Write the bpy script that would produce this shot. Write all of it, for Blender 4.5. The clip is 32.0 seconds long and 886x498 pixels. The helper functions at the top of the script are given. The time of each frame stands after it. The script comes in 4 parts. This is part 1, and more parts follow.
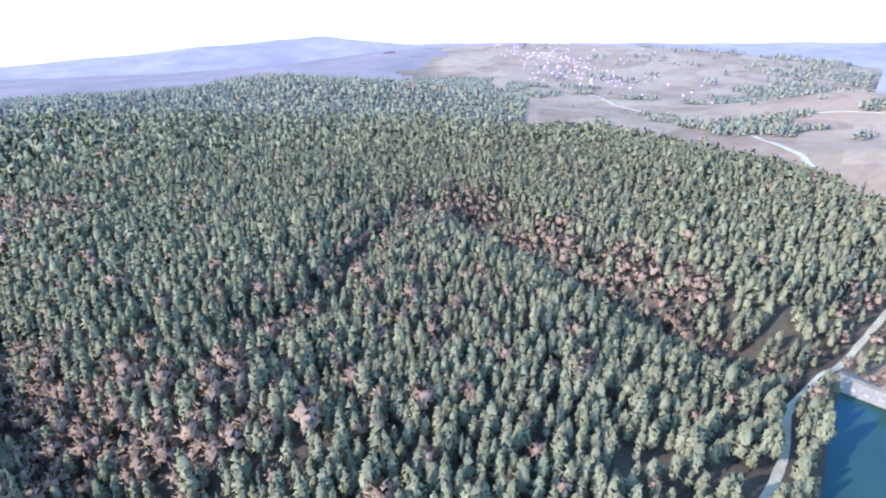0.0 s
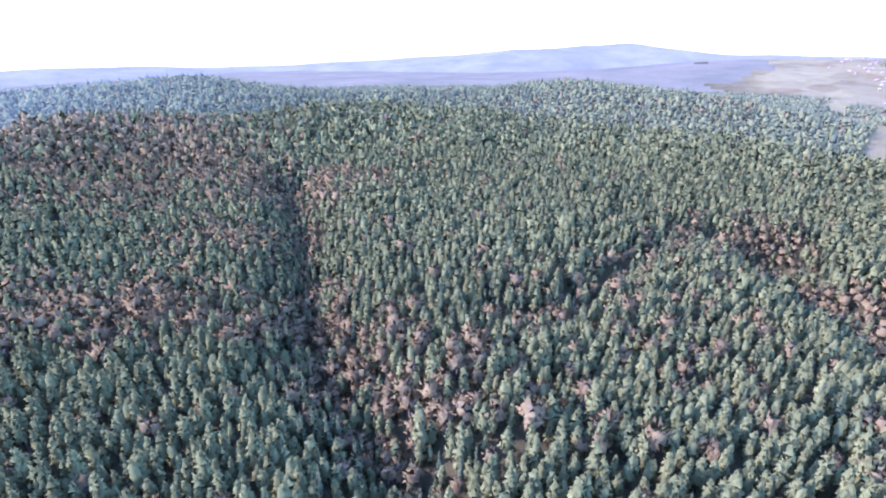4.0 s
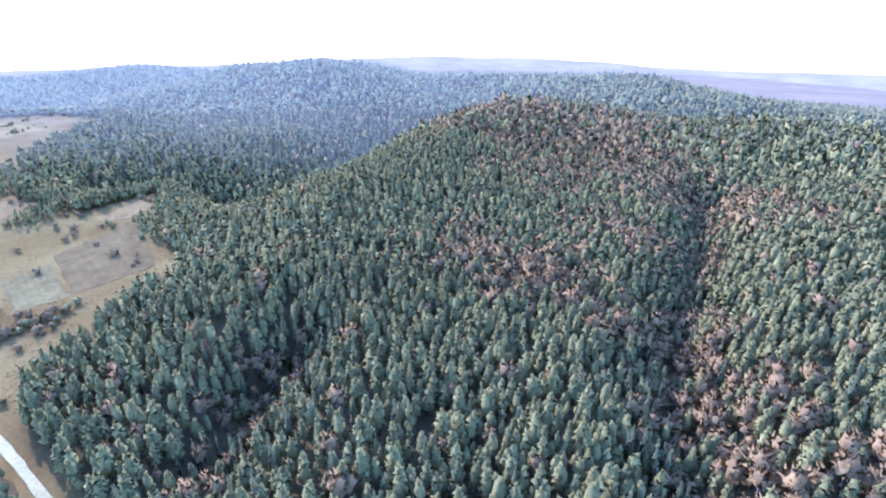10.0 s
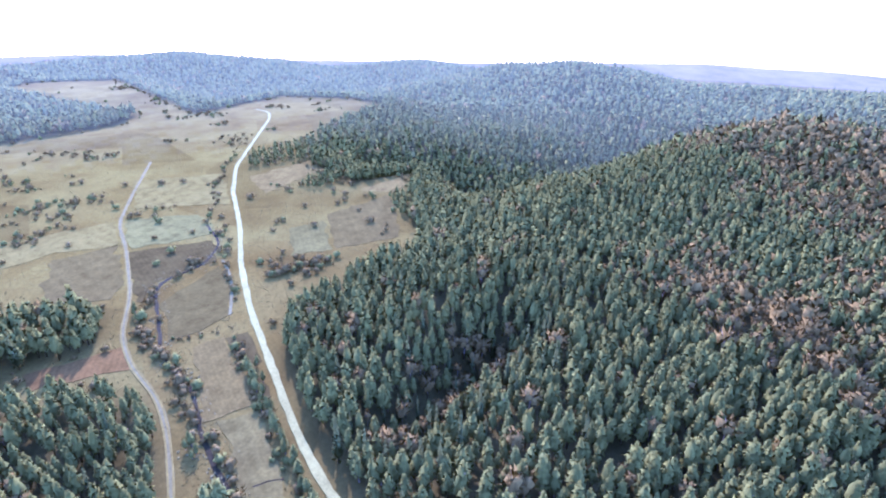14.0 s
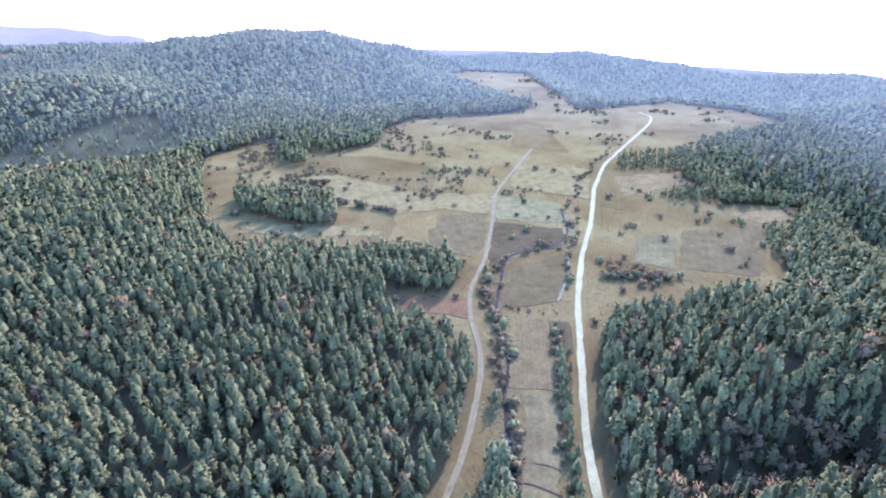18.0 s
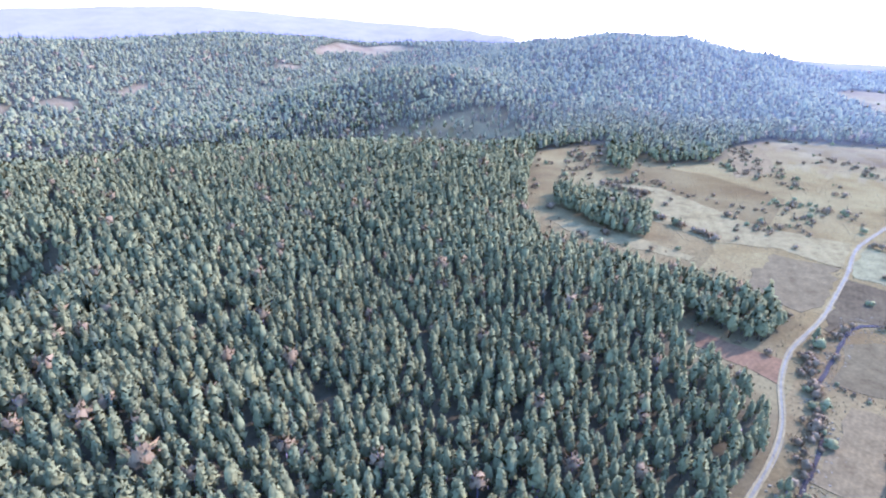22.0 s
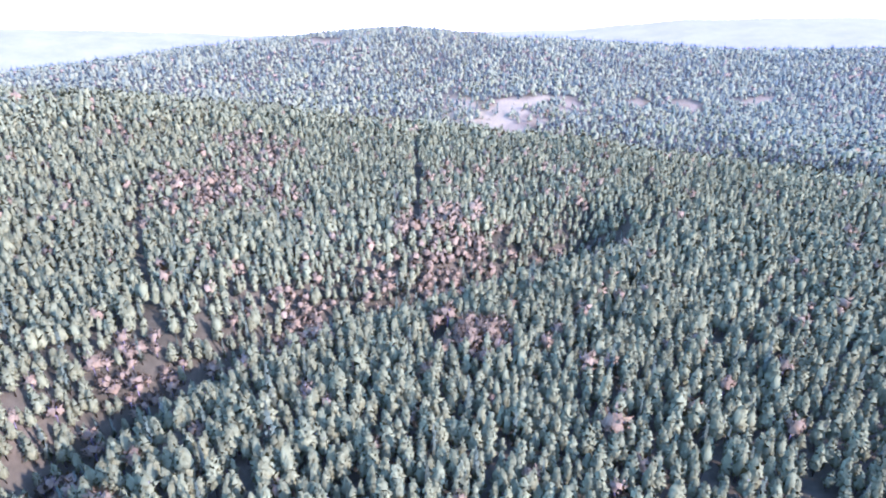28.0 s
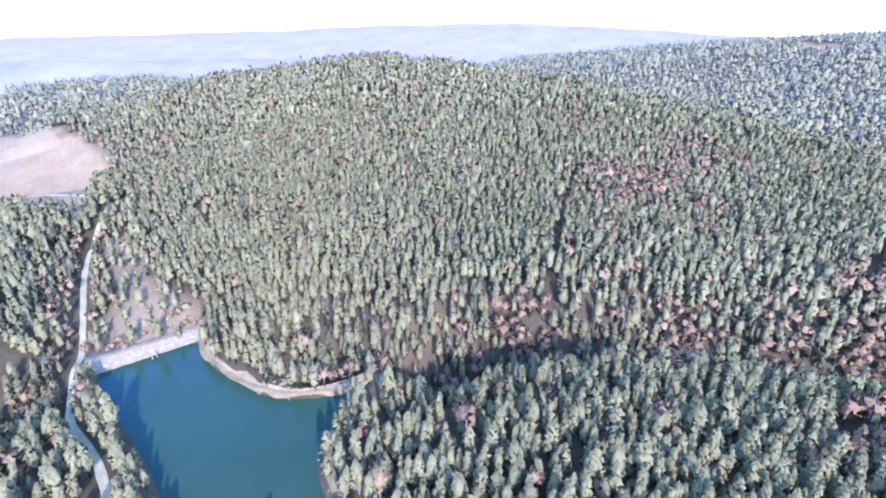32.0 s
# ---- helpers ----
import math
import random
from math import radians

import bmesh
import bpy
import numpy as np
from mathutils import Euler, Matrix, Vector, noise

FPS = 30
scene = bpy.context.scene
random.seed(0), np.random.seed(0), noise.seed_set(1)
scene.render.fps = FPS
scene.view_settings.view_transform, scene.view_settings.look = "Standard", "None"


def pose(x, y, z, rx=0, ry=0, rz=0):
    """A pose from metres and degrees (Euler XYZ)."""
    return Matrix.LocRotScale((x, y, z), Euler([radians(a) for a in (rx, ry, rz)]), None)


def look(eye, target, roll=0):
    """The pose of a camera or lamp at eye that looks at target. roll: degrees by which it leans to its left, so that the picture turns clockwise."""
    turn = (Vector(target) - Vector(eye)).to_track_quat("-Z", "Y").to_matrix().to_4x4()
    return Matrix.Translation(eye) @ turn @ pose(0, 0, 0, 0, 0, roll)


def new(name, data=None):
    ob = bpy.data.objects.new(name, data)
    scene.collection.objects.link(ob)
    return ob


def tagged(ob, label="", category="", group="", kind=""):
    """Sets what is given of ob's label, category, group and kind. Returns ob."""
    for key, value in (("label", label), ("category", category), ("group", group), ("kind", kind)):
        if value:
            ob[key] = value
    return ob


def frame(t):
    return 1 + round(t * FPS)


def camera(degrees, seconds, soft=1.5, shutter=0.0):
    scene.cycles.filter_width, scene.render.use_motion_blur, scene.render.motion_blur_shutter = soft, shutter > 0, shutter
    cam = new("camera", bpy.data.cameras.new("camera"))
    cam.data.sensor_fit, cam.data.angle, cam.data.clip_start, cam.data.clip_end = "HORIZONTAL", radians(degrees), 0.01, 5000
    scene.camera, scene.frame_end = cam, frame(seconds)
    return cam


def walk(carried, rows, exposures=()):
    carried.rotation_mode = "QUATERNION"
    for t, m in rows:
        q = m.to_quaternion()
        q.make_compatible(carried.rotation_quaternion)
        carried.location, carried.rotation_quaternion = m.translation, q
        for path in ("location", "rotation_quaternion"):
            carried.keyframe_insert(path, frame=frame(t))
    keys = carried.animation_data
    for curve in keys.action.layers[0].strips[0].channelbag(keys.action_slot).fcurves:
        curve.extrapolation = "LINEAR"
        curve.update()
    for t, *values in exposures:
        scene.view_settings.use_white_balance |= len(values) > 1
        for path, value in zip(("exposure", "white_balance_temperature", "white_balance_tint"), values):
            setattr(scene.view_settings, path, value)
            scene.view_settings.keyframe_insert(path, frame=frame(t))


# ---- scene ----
EYE = 115.0  # height of the drone above the valley floor
LENS = 79.52
cam = camera(LENS, 32.0, soft=2.1)

# seconds, heading (degrees to the left of +y), tilt below level, lean
PATH = [
    (0.0, -0.23, 25.18, 0.54), (0.5, 3.85, 25.15, 0.48), (1.0, 6.66, 25.13, 0.53), (1.5, 9.20, 25.06, 0.43), (2.0, 12.56, 25.00, 0.34),
    (2.5, 16.48, 24.89, 0.23), (3.0, 20.93, 24.85, 0.22), (3.5, 25.49, 24.80, 0.21), (4.0, 30.06, 24.76, 0.13), (4.5, 34.16, 24.73, 0.13),
    (6.5, 47.86, 24.68, 0.05), (7.0, 51.04, 24.66, 0.19), (7.5, 54.61, 24.69, 0.26), (8.0, 58.68, 24.76, 0.42), (8.5, 62.99, 24.78, 0.28),
    (9.0, 67.21, 24.82, 0.16), (9.5, 70.97, 24.86, 0.15), (10.0, 74.23, 24.81, 0.23), (10.5, 77.18, 24.81, 0.24), (11.0, 80.23, 24.82, 0.22),
    (11.5, 83.74, 24.78, 0.20), (12.0, 86.77, 24.72, 0.28), (12.5, 89.40, 24.67, 0.36), (13.0, 92.30, 24.68, 0.41), (13.5, 95.52, 24.70, 0.41),
    (14.0, 100.22, 24.67, 0.39), (14.5, 105.35, 24.68, 0.40), (16.5, 123.89, 24.62, 0.20), (17.0, 128.80, 24.62, 0.23), (17.5, 133.85, 24.59, 0.13),
    (18.0, 139.24, 24.59, 0.15), (18.5, 144.71, 24.53, 0.05), (19.0, 150.05, 24.49, 0.09), (19.5, 154.49, 24.47, 0.08), (20.0, 158.33, 24.46, 0.09),
    (20.5, 161.81, 24.42, 0.12), (21.0, 165.50, 24.36, 0.12), (21.5, 169.49, 24.30, 0.20), (22.0, 173.89, 24.33, 0.19), (22.5, 178.94, 24.34, 0.21),
    (23.0, 183.47, 24.37, 0.29), (23.5, 187.75, 24.31, 0.26), (24.0, 190.89, 24.20, 0.41), (24.5, 192.99, 23.39, 0.51), (26.5, 214.41, 23.39, 0.32),
    (27.0, 221.01, 23.43, 0.12), (27.5, 227.25, 23.45, 0.14), (28.0, 233.08, 23.48, 0.20), (28.5, 239.11, 23.45, 0.20), (29.0, 246.59, 23.44, 0.24),
    (29.5, 254.53, 23.49, 0.50), (30.0, 261.02, 23.62, 0.73), (30.5, 265.82, 23.70, 0.88), (31.0, 270.07, 23.82, 0.89), (31.5, 274.45, 23.88, 0.89),
    (32.0, 278.01, 24.00, 0.82)]
walk(cam, [(t, pose(0, 0, EYE, 90 - tilt, 0, head) @ pose(0, 0, 0, 0, 0, lean)) for t, head, tilt, lean in PATH],
     [(0.0, 3.38, 4080, 59), (7.0, 3.58, 4100, 59), (10.0, 3.64, 4120, 58), (16.5, 3.46, 4160, 56), (21.0, 3.52, 4110, 59), (24.0, 3.88, 4050, 61), (28.0, 3.84, 4040, 65), (32.0, 3.6, 4050, 64)])

# ---- light ----
SUN_BEARING, SUN_HEIGHT = 116.5, 28.5  # bearing to the left of +y
world = bpy.data.worlds.new("sky")
scene.world = world
world.use_nodes = True
wn = world.node_tree
sky = wn.nodes.new("ShaderNodeTexSky")
sky.sky_type = "NISHITA"
sky.sun_disc = False
sky.sun_elevation = radians(SUN_HEIGHT)
sky.sun_rotation = radians(-SUN_BEARING)
sky.air_density, sky.dust_density, sky.ozone_density = 1.6, 0.5, 4.5
wn.links.new(sky.outputs[0], wn.nodes["Background"].inputs[0])
wn.nodes["Background"].inputs[1].default_value = 0.15
sun = new("sun", bpy.data.lights.new("sun", "SUN"))
sun.data.energy, sun.data.angle, sun.data.color = 1.72, radians(0.6), (1.0, 0.91, 0.66)
sb = radians(SUN_BEARING)
sun.matrix_world = look((-math.sin(sb) * math.cos(radians(SUN_HEIGHT)) * 900, math.cos(sb) * math.cos(radians(SUN_HEIGHT)) * 900,
                         math.sin(radians(SUN_HEIGHT)) * 900), (0, 0, 0))

rng = np.random.default_rng(7)


# ---- materials ----
def mat(name, rough=0.9, spec=0.2):
    m = bpy.data.materials.new(name)
    m.use_nodes = True
    b = m.node_tree.nodes["Principled BSDF"]
    b.inputs["Roughness"].default_value = rough
    b.inputs["Specular IOR Level"].default_value = spec
    return m, m.node_tree, b


def node(nt, kind, **sets):
    n = nt.nodes.new(kind)
    for k, v in sets.items():
        n.inputs[k].default_value = v
    return n


def ramp(nt, fac, stops):
    r = nt.nodes.new("ShaderNodeValToRGB")
    while len(r.color_ramp.elements) < len(stops):
        r.color_ramp.elements.new(0.5)
    for e, (p, c) in zip(r.color_ramp.elements, stops):
        e.position, e.color = p, (*c, 1)
    nt.links.new(fac, r.inputs[0])
    return r.outputs[0]


def blend(nt, fac, a, b, how="MIX"):
    n = nt.nodes.new("ShaderNodeMix")
    n.data_type, n.blend_type = "RGBA", how
    for sock, v in ((n.inputs[0], fac), (n.inputs[6], a), (n.inputs[7], b)):
        if isinstance(v, (int, float)):
            sock.default_value = v
        elif isinstance(v, tuple):
            sock.default_value = (*v, 1)
        else:
            nt.links.new(v, sock)
    return n.outputs[2]


def grain(nt, scale, detail=4.0, rough=0.6):
    g = nt.nodes.new("ShaderNodeNewGeometry")
    n = node(nt, "ShaderNodeTexNoise", Scale=scale, Detail=detail, Roughness=rough)
    nt.links.new(g.outputs["Position"], n.inputs["Vector"])
    return n.outputs["Fac"]


def relief(nt, b, fac, strength, dist):
    n = node(nt, "ShaderNodeBump", Strength=strength, Distance=dist)
    nt.links.new(fac, n.inputs["Height"])
    nt.links.new(n.outputs[0], b.inputs["Normal"])


def attribute(nt, name):
    a = nt.nodes.new("ShaderNodeAttribute")
    a.attribute_name = name
    return a.outputs["Fac"]


def foliage(name, dark, mid, light, single=False, haze_glow=0.0):
    """Needles or twigs: tone by tree, by clump and by fine grain."""
    m, nt, b = mat(name, 0.9, 0.0)
    if single:
        tone = nt.nodes.new("ShaderNodeObjectInfo").outputs["Random"]
    else:
        tone = attribute(nt, "tint")
    isl = nt.nodes.new("ShaderNodeNewGeometry").outputs["Random Per Island"]
    near = 0.3 if haze_glow else 1.0  # distant crowns differ less: haze's loss of contrast painted into their tones
    c = ramp(nt, tone, [(0.0, tuple(m0 + (d - m0) * near for d, m0 in zip(dark, mid))), (0.5, mid), (1.0, tuple(m0 + (d - m0) * near for d, m0 in zip(light, mid)))])
    c = blend(nt, 0.35 * near, c, ramp(nt, isl, [(0.0, (0.72, 0.75, 0.75)), (1.0, (1.2, 1.2, 1.1))]), "MULTIPLY")
    g = grain(nt, 1.7, 3.0, 0.7)
    c = blend(nt, 0.4 * near, c, ramp(nt, g, [(0.3, (0.6, 0.63, 0.65)), (0.7, (1.25, 1.25, 1.18))]), "MULTIPLY")
    nt.links.new(c, b.inputs["Base Color"])
    relief(nt, b, g, 0.2, 0.3)
    # haze over distant trees is painted in as emission
    b.inputs["Emission Color"].default_value = (*HAZE_COLOUR, 1)
    b.inputs["Emission Strength"].default_value = haze_glow
    return m


HAZE_COLOUR = (0.63, 0.69, 0.50)  # pale blue of the haze, emitted by the distant materials
HAZE_GLOWS = [0.0062 * k for k in range(9)]
NEEDLES = ((0.085, 0.070, 0.016), (0.106, 0.088, 0.020), (0.126, 0.106, 0.025))
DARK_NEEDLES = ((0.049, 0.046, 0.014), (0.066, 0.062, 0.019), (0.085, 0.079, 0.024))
TWIGS = ((0.092, 0.056, 0.015), (0.119, 0.073, 0.020), (0.144, 0.091, 0.026))
# each further copy glows more, as painted haze
PINE = [foliage("pine_needles", *NEEDLES, haze_glow=a) for a in HAZE_GLOWS]
FIR = [foliage("fir_needles", *DARK_NEEDLES, haze_glow=a) for a in HAZE_GLOWS]
TWIG = [foliage("bare_twigs", *TWIGS, haze_glow=a) for a in HAZE_GLOWS]
PINE_ONE, FIR_ONE, TWIG_ONE = foliage("pine_needles_single", *NEEDLES, single=True), foliage("fir_needles_single", *DARK_NEEDLES, single=True), foliage("bare_twigs_single", *TWIGS, single=True)


def haze_step(x, y):
    """Haze glow painted on a distant place, in whole steps; more towards the sun."""
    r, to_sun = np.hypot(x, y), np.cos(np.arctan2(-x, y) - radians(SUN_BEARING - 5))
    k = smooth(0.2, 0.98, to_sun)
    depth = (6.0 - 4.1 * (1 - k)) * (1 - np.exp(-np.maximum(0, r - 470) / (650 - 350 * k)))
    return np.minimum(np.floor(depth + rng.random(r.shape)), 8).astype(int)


def earthy(name, stops, scale, fine, bump, rough=0.95):
    m, nt, b = mat(name, rough, 0.03)
    c = ramp(nt, grain(nt, scale, 5.0), stops)
    f = grain(nt, fine, 4.0, 0.7)
    c = blend(nt, 0.6, c, ramp(nt, f, [(0.3, (0.55, 0.55, 0.55)), (0.7, (1.35, 1.35, 1.35))]), "MULTIPLY")
    nt.links.new(c, b.inputs["Base Color"])
    relief(nt, b, f, 0.6, bump)
    return m


BARK = earthy("bark", [(0.3, (0.10, 0.07, 0.05)), (0.7, (0.20, 0.14, 0.10))], 0.8, 5.0, 0.05)
GRAVEL = earthy("road_gravel", [(0.3, (0.150, 0.120, 0.033)), (0.7, (0.212, 0.172, 0.048))], 0.12, 1.4, 0.05)
DIRT = earthy("track_dirt", [(0.3, (0.100, 0.068, 0.014)), (0.7, (0.138, 0.096, 0.020))], 0.15, 1.2, 0.08)
SHORE = earthy("shore_stone", [(0.3, (0.104, 0.072, 0.018)), (0.7, (0.152, 0.108, 0.027))], 0.2, 0.9, 0.2)
DRY_GRASS = earthy("dry_grass", [(0.3, (0.082, 0.062, 0.021)), (0.7, (0.120, 0.094, 0.033))], 0.3, 1.3, 0.08)
STONE = earthy("pale_stone", [(0.3, (0.088, 0.067, 0.023)), (0.7, (0.140, 0.108, 0.037))], 0.9, 3.0, 0.05)
WALL = earthy("house_plaster", [(0.3, (0.150, 0.120, 0.055)), (0.7, (0.205, 0.165, 0.078))], 0.2, 1.5, 0.01)
TILES = earthy("roof_tiles", [(0.3, (0.36, 0.15, 0.10)), (0.7, (0.50, 0.24, 0.16))], 0.3, 2.0, 0.03)
PANE = earthy("window_dark", [(0.3, (0.03, 0.035, 0.04)), (0.7, (0.06, 0.07, 0.08))], 0.5, 2.0, 0.005, 0.2)
WOOD = earthy("weathered_wood", [(0.3, (0.320, 0.281, 0.180)), (0.7, (0.464, 0.418, 0.273))], 0.6, 4.0, 0.01)
MUD = earthy("stream_bed", [(0.3, (0.016, 0.011, 0.004)), (0.7, (0.034, 0.024, 0.010))], 0.3, 1.5, 0.02)
CONCRETE = earthy("dam_concrete", [(0.3, (0.145, 0.115, 0.036)), (0.7, (0.205, 0.165, 0.053))], 0.25, 1.5, 0.03)


def furrows(name, low, high, turn, pitch):
    """A field: earth with furrows that run one way."""
    m, nt, b = mat(name, 1.0, 0.0)
    g = nt.nodes.new("ShaderNodeNewGeometry")
    mp = node(nt, "ShaderNodeMapping", Rotation=(0, 0, radians(turn)))
    nt.links.new(g.outputs["Position"], mp.inputs["Vector"])
    w = node(nt, "ShaderNodeTexWave", Scale=0.314 / pitch, Distortion=2.5, Detail=3.0)
    w.inputs["Detail Scale"].default_value = 0.6
    nt.links.new(mp.outputs[0], w.inputs["Vector"])
    c = ramp(nt, grain(nt, 0.045, 5.0), [(0.3, low), (0.7, high)])
    c = blend(nt, 0.10, c, ramp(nt, w.outputs["Fac"], [(0.2, (0.65, 0.62, 0.6)), (0.8, (1.25, 1.25, 1.25))]), "MULTIPLY")
    f = grain(nt, 0.8, 4.0, 0.7)
    c = blend(nt, 0.6, c, ramp(nt, f, [(0.3, (0.6, 0.6, 0.6)), (0.7, (1.3, 1.3, 1.3))]), "MULTIPLY")
    c = blend(nt, 0.7, c, ramp(nt, grain(nt, 0.16, 5.0, 0.65), [(0.32, (0.62, 0.6, 0.6)), (0.5, (1.0, 1.0, 1.0)), (0.68, (1.25, 1.22, 1.15))]), "MULTIPLY")
    nt.links.new(c, b.inputs["Base Color"])
    relief(nt, b, w.outputs["Fac"], 0.15, 0.10)
    return m


def ground_material(haze_glow):
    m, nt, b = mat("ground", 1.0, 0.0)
    # haze over the distant ground, painted in as emission
    b.inputs["Emission Color"].default_value = (*HAZE_COLOUR, 1)
    b.inputs["Emission Strength"].default_value = haze_glow
    big, fine = grain(nt, 0.022, 5.0), grain(nt, 0.6, 5.0, 0.7)
    wood = ramp(nt, big, [(0.3, (0.028, 0.021, 0.006)), (0.5, (0.044, 0.032, 0.009)), (0.7, (0.068, 0.046, 0.013))])
    meadow = ramp(nt, big, [(0.25, (0.060, 0.038, 0.009)), (0.42, (0.084, 0.056, 0.012)), (0.6, (0.106, 0.076, 0.017)), (0.78, (0.070, 0.045, 0.010))])
    geo = nt.nodes.new("ShaderNodeNewGeometry")
    cells = node(nt, "ShaderNodeTexVoronoi", Scale=0.012)
    nt.links.new(geo.outputs["Position"], cells.inputs["Vector"])
    plots = ramp(nt, cells.outputs["Color"], [(0.2, (0.72, 0.62, 0.56)), (0.45, (1.05, 1.0, 0.92)), (0.6, (1.3, 1.25, 1.1)), (0.85, (0.85, 0.7, 0.62))])
    meadow = blend(nt, 0.5, meadow, plots, "MULTIPLY")
    rosy = blend(nt, 0.6, ramp(nt, big, [(0.3, (0.098, 0.064, 0.018)), (0.5, (0.135, 0.094, 0.027)), (0.7, (0.112, 0.080, 0.022))]), plots, "MULTIPLY")
    meadow = blend(nt, attribute(nt, "rosy"), meadow, rosy)
    c = blend(nt, attribute(nt, "open"), wood, meadow)
    c = blend(nt, 0.6, c, ramp(nt, fine, [(0.3, (0.6, 0.6, 0.6)), (0.7, (1.3, 1.3, 1.3))]), "MULTIPLY")
    nt.links.new(c, b.inputs["Base Color"])
    relief(nt, b, fine, 0.8, 0.4)
    return m


GROUND = [ground_material(0.8 * a) for a in HAZE_GLOWS]


def water_material():
    m, nt, b = mat("lake_water", 0.2, 0.03)
    g = grain(nt, 0.05, 3.0)
    nt.links.new(ramp(nt, g, [(0.3, (0.013, 0.024, 0.0065)), (0.7, (0.016, 0.028, 0.008))]), b.inputs["Base Color"])
    relief(nt, b, grain(nt, 1.4, 3.0), 0.12, 0.05)
    return m


WATER = water_material()


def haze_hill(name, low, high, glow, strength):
    """Far hills, the paleness of haze painted in as emission."""
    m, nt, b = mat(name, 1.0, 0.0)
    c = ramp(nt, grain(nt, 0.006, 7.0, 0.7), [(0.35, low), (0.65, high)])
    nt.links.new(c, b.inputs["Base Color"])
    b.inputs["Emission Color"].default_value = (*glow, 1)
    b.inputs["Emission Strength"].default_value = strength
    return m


# the glow colours stand in for haze over hills and far ground
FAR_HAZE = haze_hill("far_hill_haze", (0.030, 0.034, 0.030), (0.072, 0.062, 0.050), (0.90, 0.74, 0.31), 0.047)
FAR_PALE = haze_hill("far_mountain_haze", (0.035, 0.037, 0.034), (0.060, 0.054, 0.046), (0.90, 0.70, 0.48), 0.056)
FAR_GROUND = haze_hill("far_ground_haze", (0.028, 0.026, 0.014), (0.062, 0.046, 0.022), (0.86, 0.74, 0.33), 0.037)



# ---- the lie of the land ----
SOUTH_CREST = [(205, 310, 12), (205, 350, 15), (179, 445, 12), (60, 476, -4), (-77, 514, -2), (-161, 516, 0), (-253, 477, 9), (-316, 450, 13), (-370, 394, 15), (-410, 320, 11), (-452, 214, 20)]
SECOND = [(177, 780, -37), (-58, 898, -15), (-210, 927, -11), (-304, 953, -15), (-424, 906, -30), (-560, 704, -25), (-684, 585, -9), (-749, 499, 1), (-824, 361, -9)]
NEAR_HILL = [(-172, -67, 4), (-225, -47, 6), (-290, -7, 9), (-366, 53, 18), (-433, 123, 28), (-464, 187, 28), (-447, 224, 22), (-415, 296, 14)]
HILL_C = [(-552, -234, -21), (-713, -198, -15), (-843, -108, 3), (-899, -42, 23), (-899, 48, 29), (-892, 119, 23), (-876, 206, 3), (-843, 316, 0), (-705, 475, 3)]
HILL_E = [(-712, -702, -26), (-605, -858, 44), (-502, -922, 65), (-391, -921, 72), (-282, -959, 61), (-145, -939, 21)]
CREST_W = [(-190, -663, -9), (-156, -734, 16), (-110, -782, 28), (-57, -813, 30), (29, -820, 22), (111, -792, 5), (189, -757, -14), (260, -714, -19), (373, -645, -17), (446, -571, -20)]
NEAR_W = [(-88, -318, 15), (5, -400, 11), (65, -425, 9), (150, -403, 10), (221, -369, 12), (265, -339, 18), (310, -298, 17), (359, -255, 23), (396, -213, 24), (431, -160, 33), (459, -103, 40), (479, -31, 47)]
BACK_W = [(-330, -1463, 35), (70, -1498, 35), (310, -1262, 61), (540, -1072, 55), (690, -920, 68), (785, -771, 74), (914, -612, 93), (1018, -418, 80), (1073, -240, 59), (1148, -73, 36)]
HILL_H = [(495, -158, 26), (536, -66, 36), (560, 15, 52), (562, 96, 63), (553, 140, 69), (523, 201, 59), (492, 267, 53), (445, 306, 42), (389, 314, 18)]
TOWN_HILL = [(75, 2149, -55), (313, 2228, -48), (595, 2222, -46), (862, 2133, -50), (1125, 1949, -62)]
RIDGES = [(SOUTH_CREST, 100), (SECOND, 140), (NEAR_HILL, 75), (HILL_C, 200), (HILL_E, 240), (CREST_W, 125), (NEAR_W, 115), (BACK_W, 250), (HILL_H, 210), (TOWN_HILL, 620)]
GULLIES = [([(128, 146), (165, 172), (190, 192), (214, 208)], 9, 15), ([(-11, 314), (-28, 274), (-41, 226), (-49, 181), (-66, 170)], 5, 14), ([(-167, -10), (-147, -22), (-128, -29), (-117, -34)], 17, 15),
           ([(-62, 87), (-94, 102), (-122, 120), (-163, 156), (-206, 198), (-266, 252)], 15, 19),
           ([(21, 294), (49, 248), (71, 218), (94, 177), (112, 155), (123, 143)], 19, 21),
           ([(136, 53), (147, 47), (163, 30), (180, 0), (187, -30), (196, -63), (189, -99), (181, -142), (177, -237)], 31, 21)]
# hidden hollows, shaped so nearer crests stand out to the camera: line, depth, width
HOLLOWS = [([(-400, -63), (-430, -15), (-474, 33), (-532, 94)], 40, 78),
           ([(-70, -571), (21, -590), (125, -587), (246, -553), (359, -494), (461, -415), (543, -339)], 44, 92),
           ([(383, 345), (334, 398), (294, 471)], 44, 100)]
RIDES = [[(341, -36), (271, -24), (206, -18)], [(-7, 288), (-26, 279), (-45, 236), (-41, 184)], [(351, -236), (279, -189), (224, -149)], [(33, -268), (12, -228), (-10, -172), (-12, -124)],
         [(182, -348), (162, -211), (172, -185)], [(-51, 274), (-68, 225), (-36, 177)]]
EAST_HILL = [(627, 779, -5), (682, 731, 1), (739, 673, 4), (807, 591, 8), (843, 538, -3)]
HILL_V = [(-928, -980, -3), (-1019, -886, 7), (-1101, -781, 10), (-1199, -620, -8), (-1255, -498, -30), (-1311, -321, -13)]
